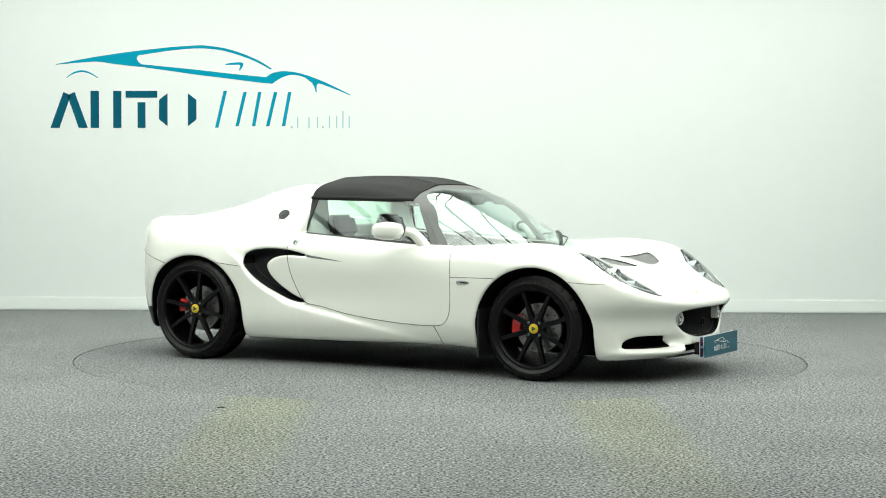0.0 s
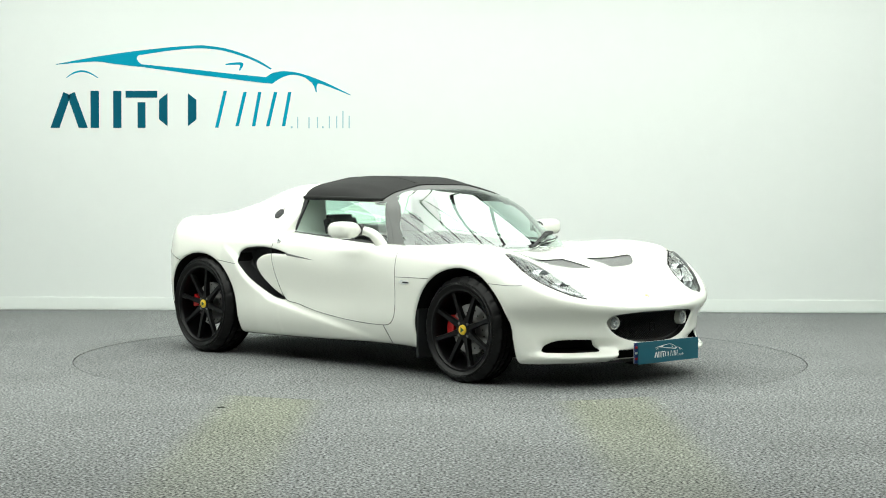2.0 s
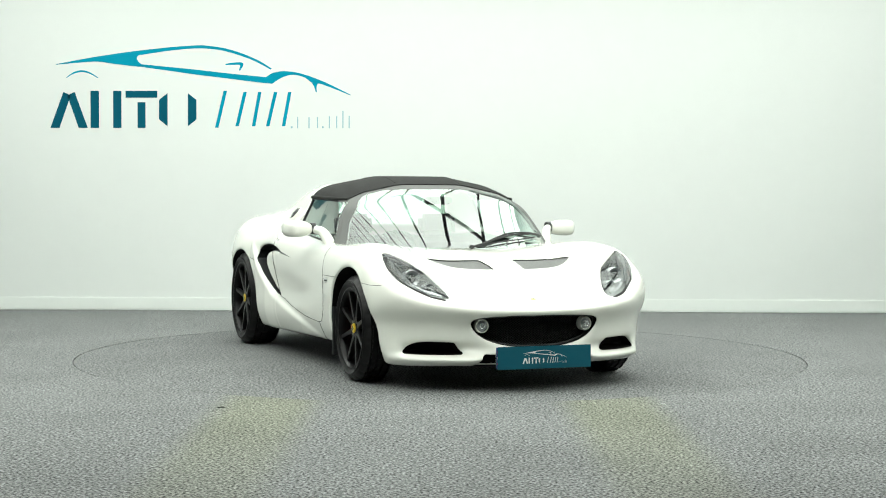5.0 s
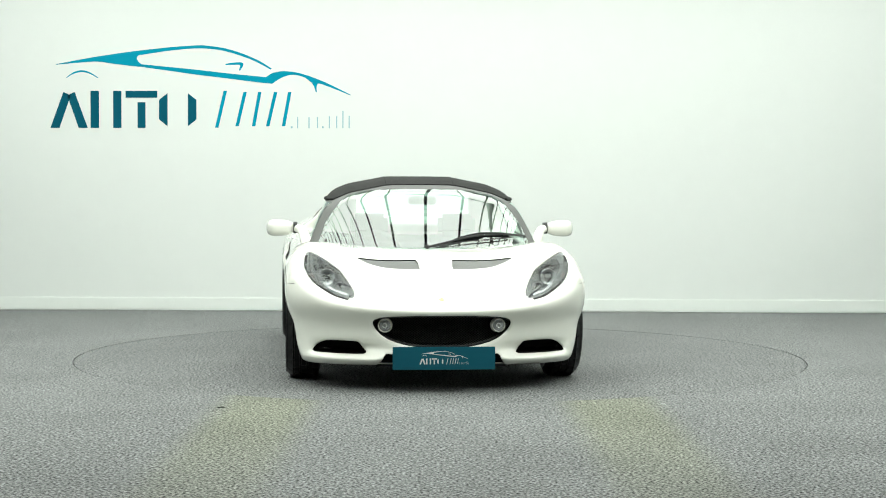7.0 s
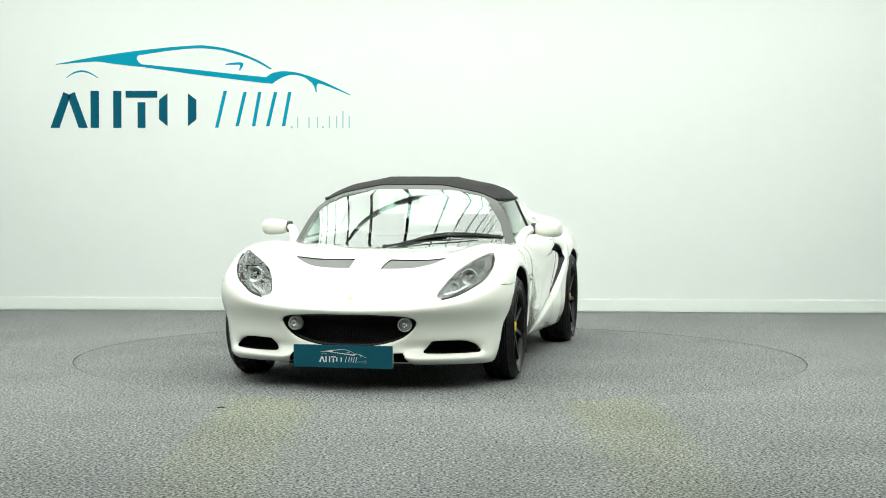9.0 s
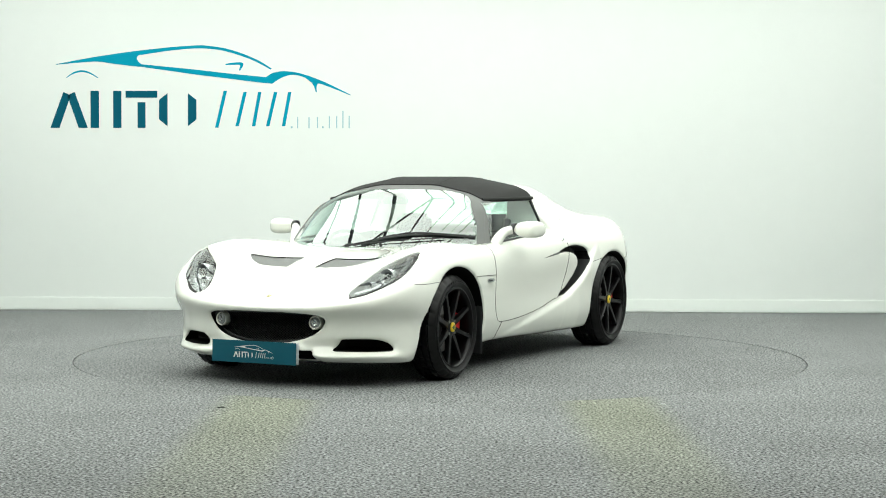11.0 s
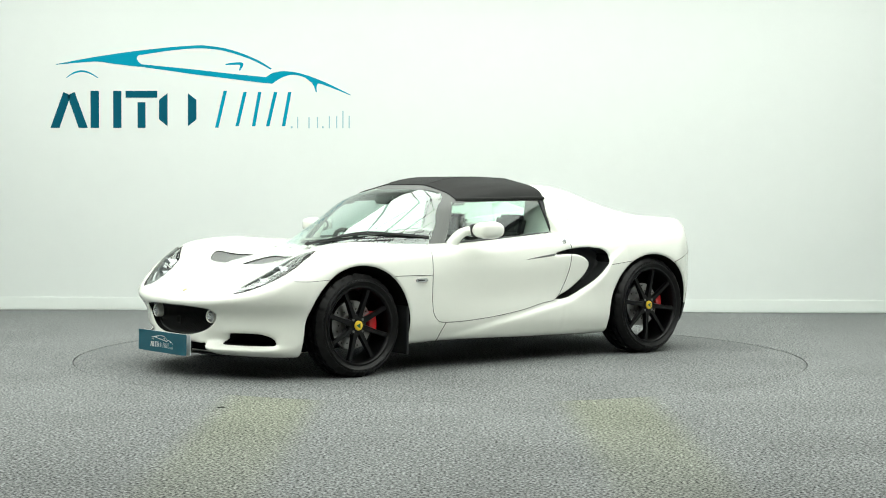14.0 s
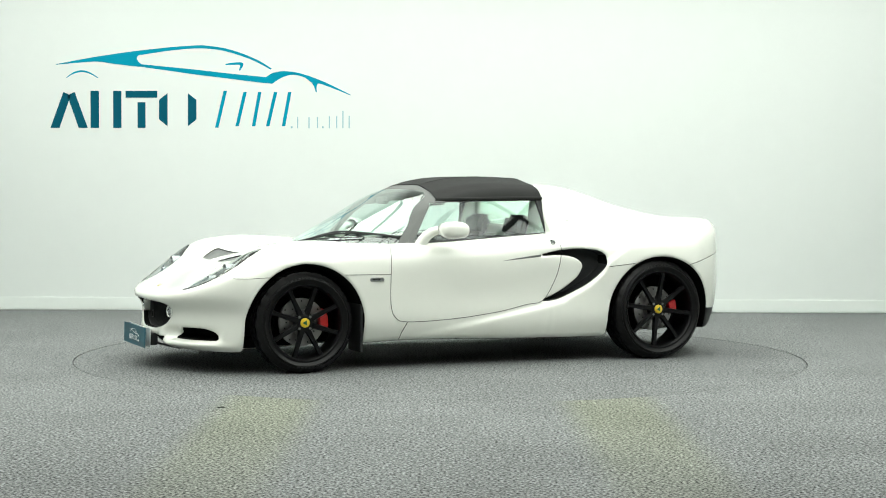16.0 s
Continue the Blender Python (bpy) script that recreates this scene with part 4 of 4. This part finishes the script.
def build_wheel(name, parent, x, side, r, width, rim_r, phase, grip):
    """Wheel with tyre, eight-spoke rim, cap, brake disc and red caliper; its outer face looks along side * y."""
    w = new(name)
    w.parent = parent
    y_out = {True: 0.812, False: 0.862}[x > 0]
    w.location = (x, side * y_out, r - 0.001)
    o = -side

    def put(n, bm, material, owner, label=""):
        return part(n, bm, material, owner, label)
    prof = [(rim_r, 0.012), (rim_r + 0.012, 0.002), (rim_r + 0.024, -0.003), (rim_r + 0.026, -0.006), (rim_r + 0.029, -0.006), (rim_r + 0.031, -0.003), (r - 0.045, -0.002), (r - 0.034, 0.002), (r - 0.032, 0.000), (r - 0.029, 0.001), (r - 0.027, 0.006), (r - 0.012, 0.016), (r - 0.003, 0.03)]
    groove = []
    n = 4
    for i in range(n):
        c = width * (i + 1) / (n + 1)
        groove += [(r, c - 0.006), (r - 0.008, c - 0.005), (r - 0.008, c + 0.005), (r, c + 0.006)]
    prof += groove + [(r - 0.003, width - 0.03), (r - 0.012, width - 0.016), (r - 0.05, width), (rim_r, width - 0.01)]
    tread = lathe([(a, o * b) for a, b in prof], 168)
    for v in tread.verts:
        rad = math.hypot(v.co.x, v.co.z)
        if rad > r - 0.014:
            turn = math.atan2(v.co.z, v.co.x) * 168 / (2 * math.pi) + abs(abs(v.co.y) - width / 2) * 70
            if round(turn) % 7 == 0:
                k = (rad - 0.007) / rad
                v.co.x, v.co.z = v.co.x * k, v.co.z * k
    tyre = put("tyre", tread, M_TYRE, w, "black rubber tyre with tread grooves")
    mid = (r + rim_r) / 2 - 0.002
    for start in (70, 250):
        for k in range(7):
            a = radians(start + 5.2 * k)
            bm = box((-0.007, -0.0015, -0.006), (0.007, 0.0015, 0.006), 0.0005)
            bmesh.ops.transform(bm, matrix=pose(mid * math.cos(a), -o * 0.0035, mid * math.sin(a)) @ Matrix.Rotation(radians(90) - a, 4, "Y"), verts=bm.verts)
            part("tyre_bar", bm, M_TYREBAR, w)
    rim = put("rim", lathe([(a, o * b) for a, b in [(rim_r + 0.004, 0.010), (rim_r + 0.006, 0.004), (rim_r - 0.004, 0.003), (rim_r - 0.012, 0.012), (rim_r - 0.016, 0.03), (rim_r - 0.022, width * 0.6), (rim_r - 0.006, width - 0.01), (rim_r + 0.004, width - 0.012)]], 64), M_RIM, w, "satin black alloy rim")
    for k in range(8):
        a = -radians(phase + 45 * k)
        bm = bmesh.new()
        rows = [(0.045, 0.020, 0.030, 0.035), (0.09, 0.016, 0.024, 0.030), (rim_r * 0.7, 0.0135, 0.019, 0.026), (rim_r - 0.012, 0.0155, 0.015, 0.024)]
        rings = []
        for rad, wd, y0, th in rows:
            rings.append([bm.verts.new((rad, o * (y0 + dy), t)) for t, dy in ((-wd, 0.012), (-wd * 0.72, 0.0), (wd * 0.72, 0.0), (wd, 0.012), (wd * 0.8, th), (-wd * 0.8, th))])
        for p, q in zip(rings, rings[1:]):
            for j in range(6):
                bm.faces.new((p[j], p[(j + 1) % 6], q[(j + 1) % 6], q[j]))
        bm.faces.new(rings[0]), bm.faces.new(rings[-1])
        bmesh.ops.transform(bm, matrix=Matrix.Rotation(a, 4, "Y"), verts=bm.verts)
        part("spoke", bm, M_RIM, w)
    put("hub", lathe([(a, o * b) for a, b in [(0.0, 0.026), (0.032, 0.026), (0.045, 0.030), (0.062, 0.036), (0.064, 0.08), (0, 0.08)]], 32), M_RIM, w)
    for k in range(4):
        a = 2 * math.pi * (k + 0.5) / 4
        bm = lathe([(0.0, o * 0.026), (0.008, o * 0.026), (0.0085, o * 0.045)], 6)
        bmesh.ops.transform(bm, matrix=pose(0.046 * math.cos(a), 0, 0.046 * math.sin(a)), verts=bm.verts)
        part("wheel_bolt", bm, M_FRAME, w)
    cap = put("wheel_cap", lathe([(a, o * b) for a, b in [(0.0, 0.018), (0.022, 0.018), (0.027, 0.021), (0.028, 0.03)]], 28), M_YELLOW, w, "round yellow wheel cap")
    put("cap_mark", lathe([(a, o * b) for a, b in [(0.0, 0.0160), (0.016, 0.0160), (0.018, 0.019)]], 3), M_GREEN, w, "green mark")
    d = 0.088
    disc = put("brake_disc", lathe([(a, o * b) for a, b in [(0.05, d - 0.03), (0.07, d - 0.03), (0.075, d), (0.138, d), (0.138, d + 0.022), (0.05, d + 0.022)]], 48), M_DISC, w, "drilled steel brake disc")
    for k in range(20):
        a = 2 * math.pi * k / 20
        rad = (0.092, 0.107, 0.122)[k % 3]
        bm = lathe([(0.0, o * (d - 0.0012)), (0.0045, o * (d - 0.0012)), (0.0045, o * d)], 8)
        bmesh.ops.transform(bm, matrix=pose(rad * math.cos(a), 0, rad * math.sin(a)), verts=bm.verts)
        part("disc_hole", bm, M_LINER, w)
    bm = bmesh.new()
    rings = []
    for i in range(9):
        a = radians(174 + (i - 4) * grip)
        rings.append([bm.verts.new((rr * math.cos(a), o * yy, rr * math.sin(a))) for rr, yy in ((0.098, d - 0.035), (0.150, d - 0.035), (0.156, d - 0.01), (0.156, d + 0.05), (0.098, d + 0.05))])
    for p, q in zip(rings, rings[1:]):
        for j in range(5):
            bm.faces.new((p[j], p[(j + 1) % 5], q[(j + 1) % 5], q[j]))
    bm.faces.new(rings[0]), bm.faces.new(rings[-1])
    bmesh.ops.bevel(bm, geom=bm.edges[:], offset=0.003, segments=1, affect="EDGES")
    put("caliper", bm, M_RED, w, "red brake caliper")
    return w


def build_mirror(car, sign):
    bm = bmesh.new()
    bmesh.ops.create_uvsphere(bm, u_segments=32, v_segments=20, radius=1)
    for v in bm.verts:
        x, y, z = v.co
        f = 1 + 0.16 * y * sign
        sq = lambda q: math.copysign(abs(q) ** 0.75, q)
        v.co = (0.08 * sq(x) * f - 0.02 * (1 if x < 0 else 0.3) * abs(x), 0.088 * math.copysign(abs(y) ** (0.6 if y * sign > 0 else 0.9), y), 0.050 * sq(z) * f)
    bmesh.ops.transform(bm, matrix=pose(0.27, sign * 0.860, 0.815, 0, 0, -sign * 8), verts=bm.verts)
    shell = part("wing_mirror", bm, M_WHITE, car, "white oval door mirror")
    bm = lathe([(0.020, -0.013), (0.035, -0.012), (0.036, 0.012), (0.020, 0.013)], 24, "y")
    bmesh.ops.transform(bm, matrix=pose(0.28, sign * 0.772, 0.816) @ Matrix.Diagonal((1.1, 1, 1, 1)), verts=bm.verts)
    part("mirror_collar", bm, M_BLACK, shell, "black collar")
    arm = [tuple(p) for p in curve_through([(0.285, sign * 0.775, 0.815), (0.335, sign * 0.735, 0.80), (0.375, sign * 0.715, 0.765), (0.40, sign * 0.70, 0.72)], 5)]
    part("mirror_arm", tube(arm, 0.02, 10, radii=[0.024 + 0.014 * i / (len(arm) - 1) for i in range(len(arm))]), M_WHITE, shell)
    bm = box((-0.003, -0.062, -0.030), (0.003, 0.066, 0.034), 0.002, pose(0.197, sign * 0.860, 0.815, 0, 0, -sign * 8))
    part("mirror_glass", bm, M_CHROME, shell, "mirror glass")


def build_trim(car):
    # grille of fine dark mesh in the mouth
    frame_pts = [(on_front(y, z) - 0.045, y, z) for y, z in MOUTH]
    grille = part("grille", tube(frame_pts + frame_pts[:1], 0.006, 6), M_BLACK, car, "fine black mesh grille")
    for slope in (1, -1):
        bm = bmesh.new()
        for k in range(-40, 41):
            c = k * 0.0165
            run = [(y, 0.31 + slope * (y - c) * 0.55) for y in np.linspace(-0.36, 0.36, 73)]
            Y, Z = np.array(run).T
            ok = poly(MOUTH, Y, Z) < 0
            idx = np.flatnonzero(ok)
            if len(idx) < 2:
                continue
            a, b = idx[0], idx[-1]
            pts = [(1.822 - 0.55 * Y[i] ** 2, Y[i], Z[i]) for i in (a, (a + b) // 2, b)]
            vs = []
            for p in pts:
                vs.append([bm.verts.new((p[0], p[1], p[2] - 0.0017)), bm.verts.new((p[0] + 0.003, p[1], p[2])), bm.verts.new((p[0], p[1], p[2] + 0.0017))])
            for p, q in zip(vs, vs[1:]):
                for j in range(2):
                    bm.faces.new((p[j], p[j + 1], q[j + 1], q[j]))
        tagged(part("grille_mesh", bm, M_BLACK, grille, "dark woven mesh"), kind="stuff")
    bm = lathe([(0.024, 0.0), (0.031, 0.0), (0.031, 0.006), (0.024, 0.006)], 4, "x", True)
    bmesh.ops.transform(bm, matrix=pose(1.83, 0, 0.305) @ Matrix.Rotation(radians(45), 4, "X") @ Matrix.Diagonal((1, 1, 1, 1)), verts=bm.verts)
    part("tow_cover", bm, M_RIM, grille, "square tow eye cover")
    for sign in (1, -1):
        # fog lamps in the mouth's corners
        x = on_front(sign * 0.298, 0.341, HULL) - 0.026
        bm = lathe([(0.0, 0.012), (0.012, 0.0115), (0.022, 0.008), (0.029, 0.001), (0.030, -0.03), (0, -0.03)], 32, "x")
        bmesh.ops.transform(bm, matrix=pose(x, sign * 0.298, 0.341, 0, 0, sign * 8), verts=bm.verts)
        fog = part("fog_lamp", bm, M_LAMPGREY, car, "round clear fog lamp")
        bm = lathe([(0.030, -0.02), (0.030, 0.004), (0.034, 0.008), (0.038, 0.002), (0.039, -0.03)], 32, "x")
        bmesh.ops.transform(bm, matrix=pose(x, sign * 0.298, 0.341, 0, 0, sign * 8), verts=bm.verts)
        part("fog_bezel", bm, M_WHITE, fog)
        bm = lathe([(0.008, 0.013), (0.013, 0.015), (0.015, 0.011)], 20, "x")
        bmesh.ops.transform(bm, matrix=pose(x, sign * 0.298, 0.341, 0, 0, sign * 8), verts=bm.verts)
        part("fog_ring", bm, M_CHROME, fog)
        # side repeater
        y = on_side(0.722, 0.530)
        bm = box((-0.044, -0.006, -0.011), (0.044, 0.009, 0.011), 0.005, pose(0.722, sign * y, 0.530))
        rep = part("side_repeater", bm, M_CHROME, car, "small chrome side indicator")
        bm = box((-0.018, -0.0065, -0.006), (0.034, 0.0105, 0.006), 0.002, pose(0.722, sign * y, 0.530))
        part("repeater_lens", bm, M_BLACK, rep)
        # door lock
        y = on_side(-0.441, 0.732)
        bm = lathe([(0.0, 0.003), (0.008, 0.003), (0.010, 0.008), (0.016, 0.007), (0.019, -0.01)], 20, "y")
        bmesh.ops.transform(bm, matrix=pose(-0.441, sign * y, 0.732, 0, 0, 0 if sign > 0 else 180), verts=bm.verts)
        part("door_lock", bm, M_CHROME, car, "round chrome door lock")
        # mud flap behind the front wheel
        bm = box((0.803, 0.60 if sign > 0 else -0.808, 0.11), (0.818, 0.808 if sign > 0 else -0.60, 0.39), 0.004)
        part("mud_flap", bm, M_BLACK, car, "black rubber mud flap")
        # splitter blade under the nose
        pts = [(1.80 - 0.35 * y * y - 0.35 * y ** 6, sign * y, 0.128) for y in np.linspace(0.0, 0.34, 8)]
        part("front_splitter", tube(pts, 0.012, 6, 0.5), M_BLACK, car, "thin black splitter")
    # fuel cap on the driver's side
    n = Vector((0.0, -0.76, 0.65)).normalized()
    m = Matrix.Translation((-0.646, -on_side(-0.646, 0.894) - 0.010, 0.894)) @ n.to_track_quat("Y", "Z").to_matrix().to_4x4()
    bm = lathe([(0.0, 0.010), (0.012, 0.010), (0.013, 0.007), (0.030, 0.008), (0.036, 0.007), (0.038, 0.0)], 28, "y")
    bmesh.ops.transform(bm, matrix=m, verts=bm.verts)
    cap = part("fuel_cap", bm, M_BLACK, car, "round black fuel cap in white ring")
    bm = lathe([(0.037, 0.0), (0.039, 0.004), (0.051, 0.003), (0.053, -0.004)], 28, "y")
    bmesh.ops.transform(bm, matrix=m, verts=bm.verts)
    part("cap_ring", bm, M_WHITE, cap)
    for k in range(6):
        a = 2 * math.pi * k / 6
        bm = lathe([(0.0, 0.008), (0.003, 0.008), (0.0035, 0.003)], 8, "y")
        bmesh.ops.transform(bm, matrix=m @ pose(0.0455 * math.cos(a), 0, 0.0455 * math.sin(a)), verts=bm.verts)
        part("cap_bolt", bm, M_FRAME, cap)
    # nose emblem
    z = on_top(1.795, 0)
    bm = lathe([(0.0, 0.004), (0.013, 0.0035), (0.016, 0.0)], 24, "z")
    bmesh.ops.transform(bm, matrix=pose(1.795, 0, z, 0, 27, 0), verts=bm.verts)
    emblem = part("nose_emblem", bm, M_PALEGOLD, car, "small pale gold nose emblem")
    bm = lathe([(0.0, 0.005), (0.006, 0.005), (0.0065, 0.003)], 3, "z")
    bmesh.ops.transform(bm, matrix=pose(1.795, 0, z, 0, 27, 0), verts=bm.verts)
    part("emblem_mark", bm, M_GREEN, emblem)
    # thin pen bars on the rear flank of the passenger side
    for i, (x0, z0, x1, z1) in enumerate(((-0.60, 0.866, -0.66, 0.858), (-0.67, 0.872, -0.74, 0.866), (-0.70, 0.852, -0.78, 0.872))):
        pts = [(x, on_side(x, z) + 0.0005, z) for x, z in zip(np.linspace(x0, x1, 5), np.linspace(z0, z1, 5))]
        part("pen_bar", tube(pts, 0.0018, 4), M_FRAME, car)


def build_plate(car):
    """Teal show plate clipped in front of the real plate."""
    p = new("show_plate")
    p.parent = car
    p.location = (1.948, 0, 0.183)
    p.rotation_euler = (0, radians(-1), 0)
    board = part("board", box((-0.004, -0.265, -0.059), (0.0, 0.265, 0.059), 0.0015), M_PLATETEAL, p, "glossy teal show plate")
    turn = Matrix.Rotation(radians(90), 4, "Z")
    logo_shapes(p, lambda x, y: (((x - 356) * 0.000475), (153 - y) * 0.000475 + 0.004), -0.0012, Matrix.Translation((0.0005, 0, 0)) @ turn, M_PLATEWHITE, M_PLATEWHITE, M_PLATEWHITE)
    back = part("rear_plate", box((-0.034, -0.262, -0.056), (-0.03, 0.262, 0.056), 0.001), M_PLATEWHITE, p, "white number plate behind")
    part("plate_band", box((-0.0295, -0.262, -0.055), (-0.028, -0.222, 0.055)), M_FLAGBLUE, p, "blue band")
    for z in (-0.03, 0.0, 0.03):
        part("band_bar", box((-0.0278, -0.256, z - 0.006), (-0.0270, -0.228, z + 0.006)), M_RED if z else M_PLATEWHITE, p)
    for y in (-0.14, 0.14):
        part("plate_bracket", box((-0.10, y - 0.03, -0.05), (-0.034, y + 0.03, 0.02), 0.004), M_BLACK, p)


def build_wiper(car):
    def screen(y, z, off):
        return (on_front(y, z, CAB) + off, y, z)
    arm = part("wiper", tube([screen(y, z, 0.025) for y, z in curve_through([(-0.02, 0.718), (0.10, 0.745), (0.22, 0.772), (0.33, 0.789)], 5)], 0.006, 6), M_BLACK, car, "black windscreen wiper arm")
    part("wiper_blade", tube([screen(y, z, 0.012) for y, z in curve_through([(0.06, 0.735), (0.22, 0.772), (0.36, 0.787), (0.50, 0.786), (0.62, 0.770)], 6)], 0.0065, 6), M_BLACK, arm)
    part("wiper_bridge", tube([screen(y, z, 0.028) for y, z in curve_through([(0.16, 0.765), (0.30, 0.795), (0.44, 0.795), (0.58, 0.780)], 6)], 0.0055, 6), M_BLACK, arm)
    part("wiper_link", tube([screen(y, z, 0.022) for y, z in curve_through([(0.02, 0.722), (0.20, 0.748), (0.36, 0.760), (0.5, 0.768)], 6)], 0.004, 6), M_BLACK, arm)
    bm = bmesh.new()
    bmesh.ops.create_uvsphere(bm, u_segments=12, v_segments=8, radius=0.013, matrix=pose(*screen(-0.01, 0.722, 0.02)))
    part("wiper_pivot", bm, M_BLACK, arm)


def build_interior(car):
    for sign in (1, -1):
        seat = new("seat")
        seat.parent = car
        seat.location = (-0.04, sign * 0.29, 0.22)
        cush = box((-0.22, -0.21, 0.0), (0.28, 0.21, 0.13), 0.04)
        part("cushion", cush, M_SEAT, seat, "black leather seat cushion")
        back = box((-0.06, -0.22, 0.05), (0.05, 0.22, 0.58), 0.045, pose(-0.22, 0, 0.0, 0, -20, 0))
        part("backrest", back, M_SEAT, seat, "black leather backrest")
        head = box((-0.045, -0.125, 0.55), (0.045, 0.125, 0.70), 0.03, pose(-0.22, 0, 0.0, 0, -17, 0))
        part("headrest", head, M_SEAT, seat, "black leather headrest")
    dash = tube([(0.60, y, 0.655 - 0.05 * abs(y)) for y in np.linspace(-0.58, 0.58, 9)], 0.09, 12, 0.55)
    part("dashboard", dash, M_SEAT, car, "dark low dashboard")
    pts = [(0.40 + 0.06 * math.sin(a), -0.30 + 0.165 * math.cos(a), 0.64 + 0.155 * math.sin(a)) for a in np.linspace(0, 2 * math.pi, 33)]
    wheel = part("steering_wheel", tube(pts, 0.014, 8), M_SEAT, car, "black steering wheel")
    part("steering_boss", tube([(0.41, -0.30, 0.64), (0.56, -0.30, 0.62)], 0.045, 10), M_SEAT, wheel)
    bm = box((-0.012, -0.09, -0.025), (0.012, 0.09, 0.025), 0.01, pose(0.36, 0.0, 0.985))
    part("inner_mirror", bm, M_BLACK, car, "black inner mirror")


CAR_BASE = (-0.019, -0.145)
TURN_START, TURN_RATE = -30.02, -7.8707


def build_car():
    car = new("sports_car")
    build_body(car)
    build_seams(car)
    build_cab(car)
    build_trim(car)
    build_plate(car)
    build_wiper(car)
    build_interior(car)
    for sign in (1, -1):
        build_mirror(car, sign)
        build_wheel("front_wheel", car, 1.15, sign, 0.290, 0.185, 0.220, 18, 5.5)
        build_wheel("rear_wheel", car, -1.168, sign, 0.311, 0.225, 0.240, 8 if sign > 0 else 34, 4)
    return tagged(car, "pearl white two-seat sports car with black roof and wheels", "car")


CAR = build_car()


def motions():
    """The turntable turns at a steady pace and carries the car round."""
    rows, disc = [], []
    for i in range(17):
        a = TURN_START + TURN_RATE * i
        m = pose(0, 0, 0, 0, 0, a)
        disc.append((float(i), m))
        rows.append((float(i), m @ pose(CAR_BASE[0], CAR_BASE[1], 0.0)))
    walk(CAR, rows)
    walk(bpy.data.objects["turntable"], disc)


motions()
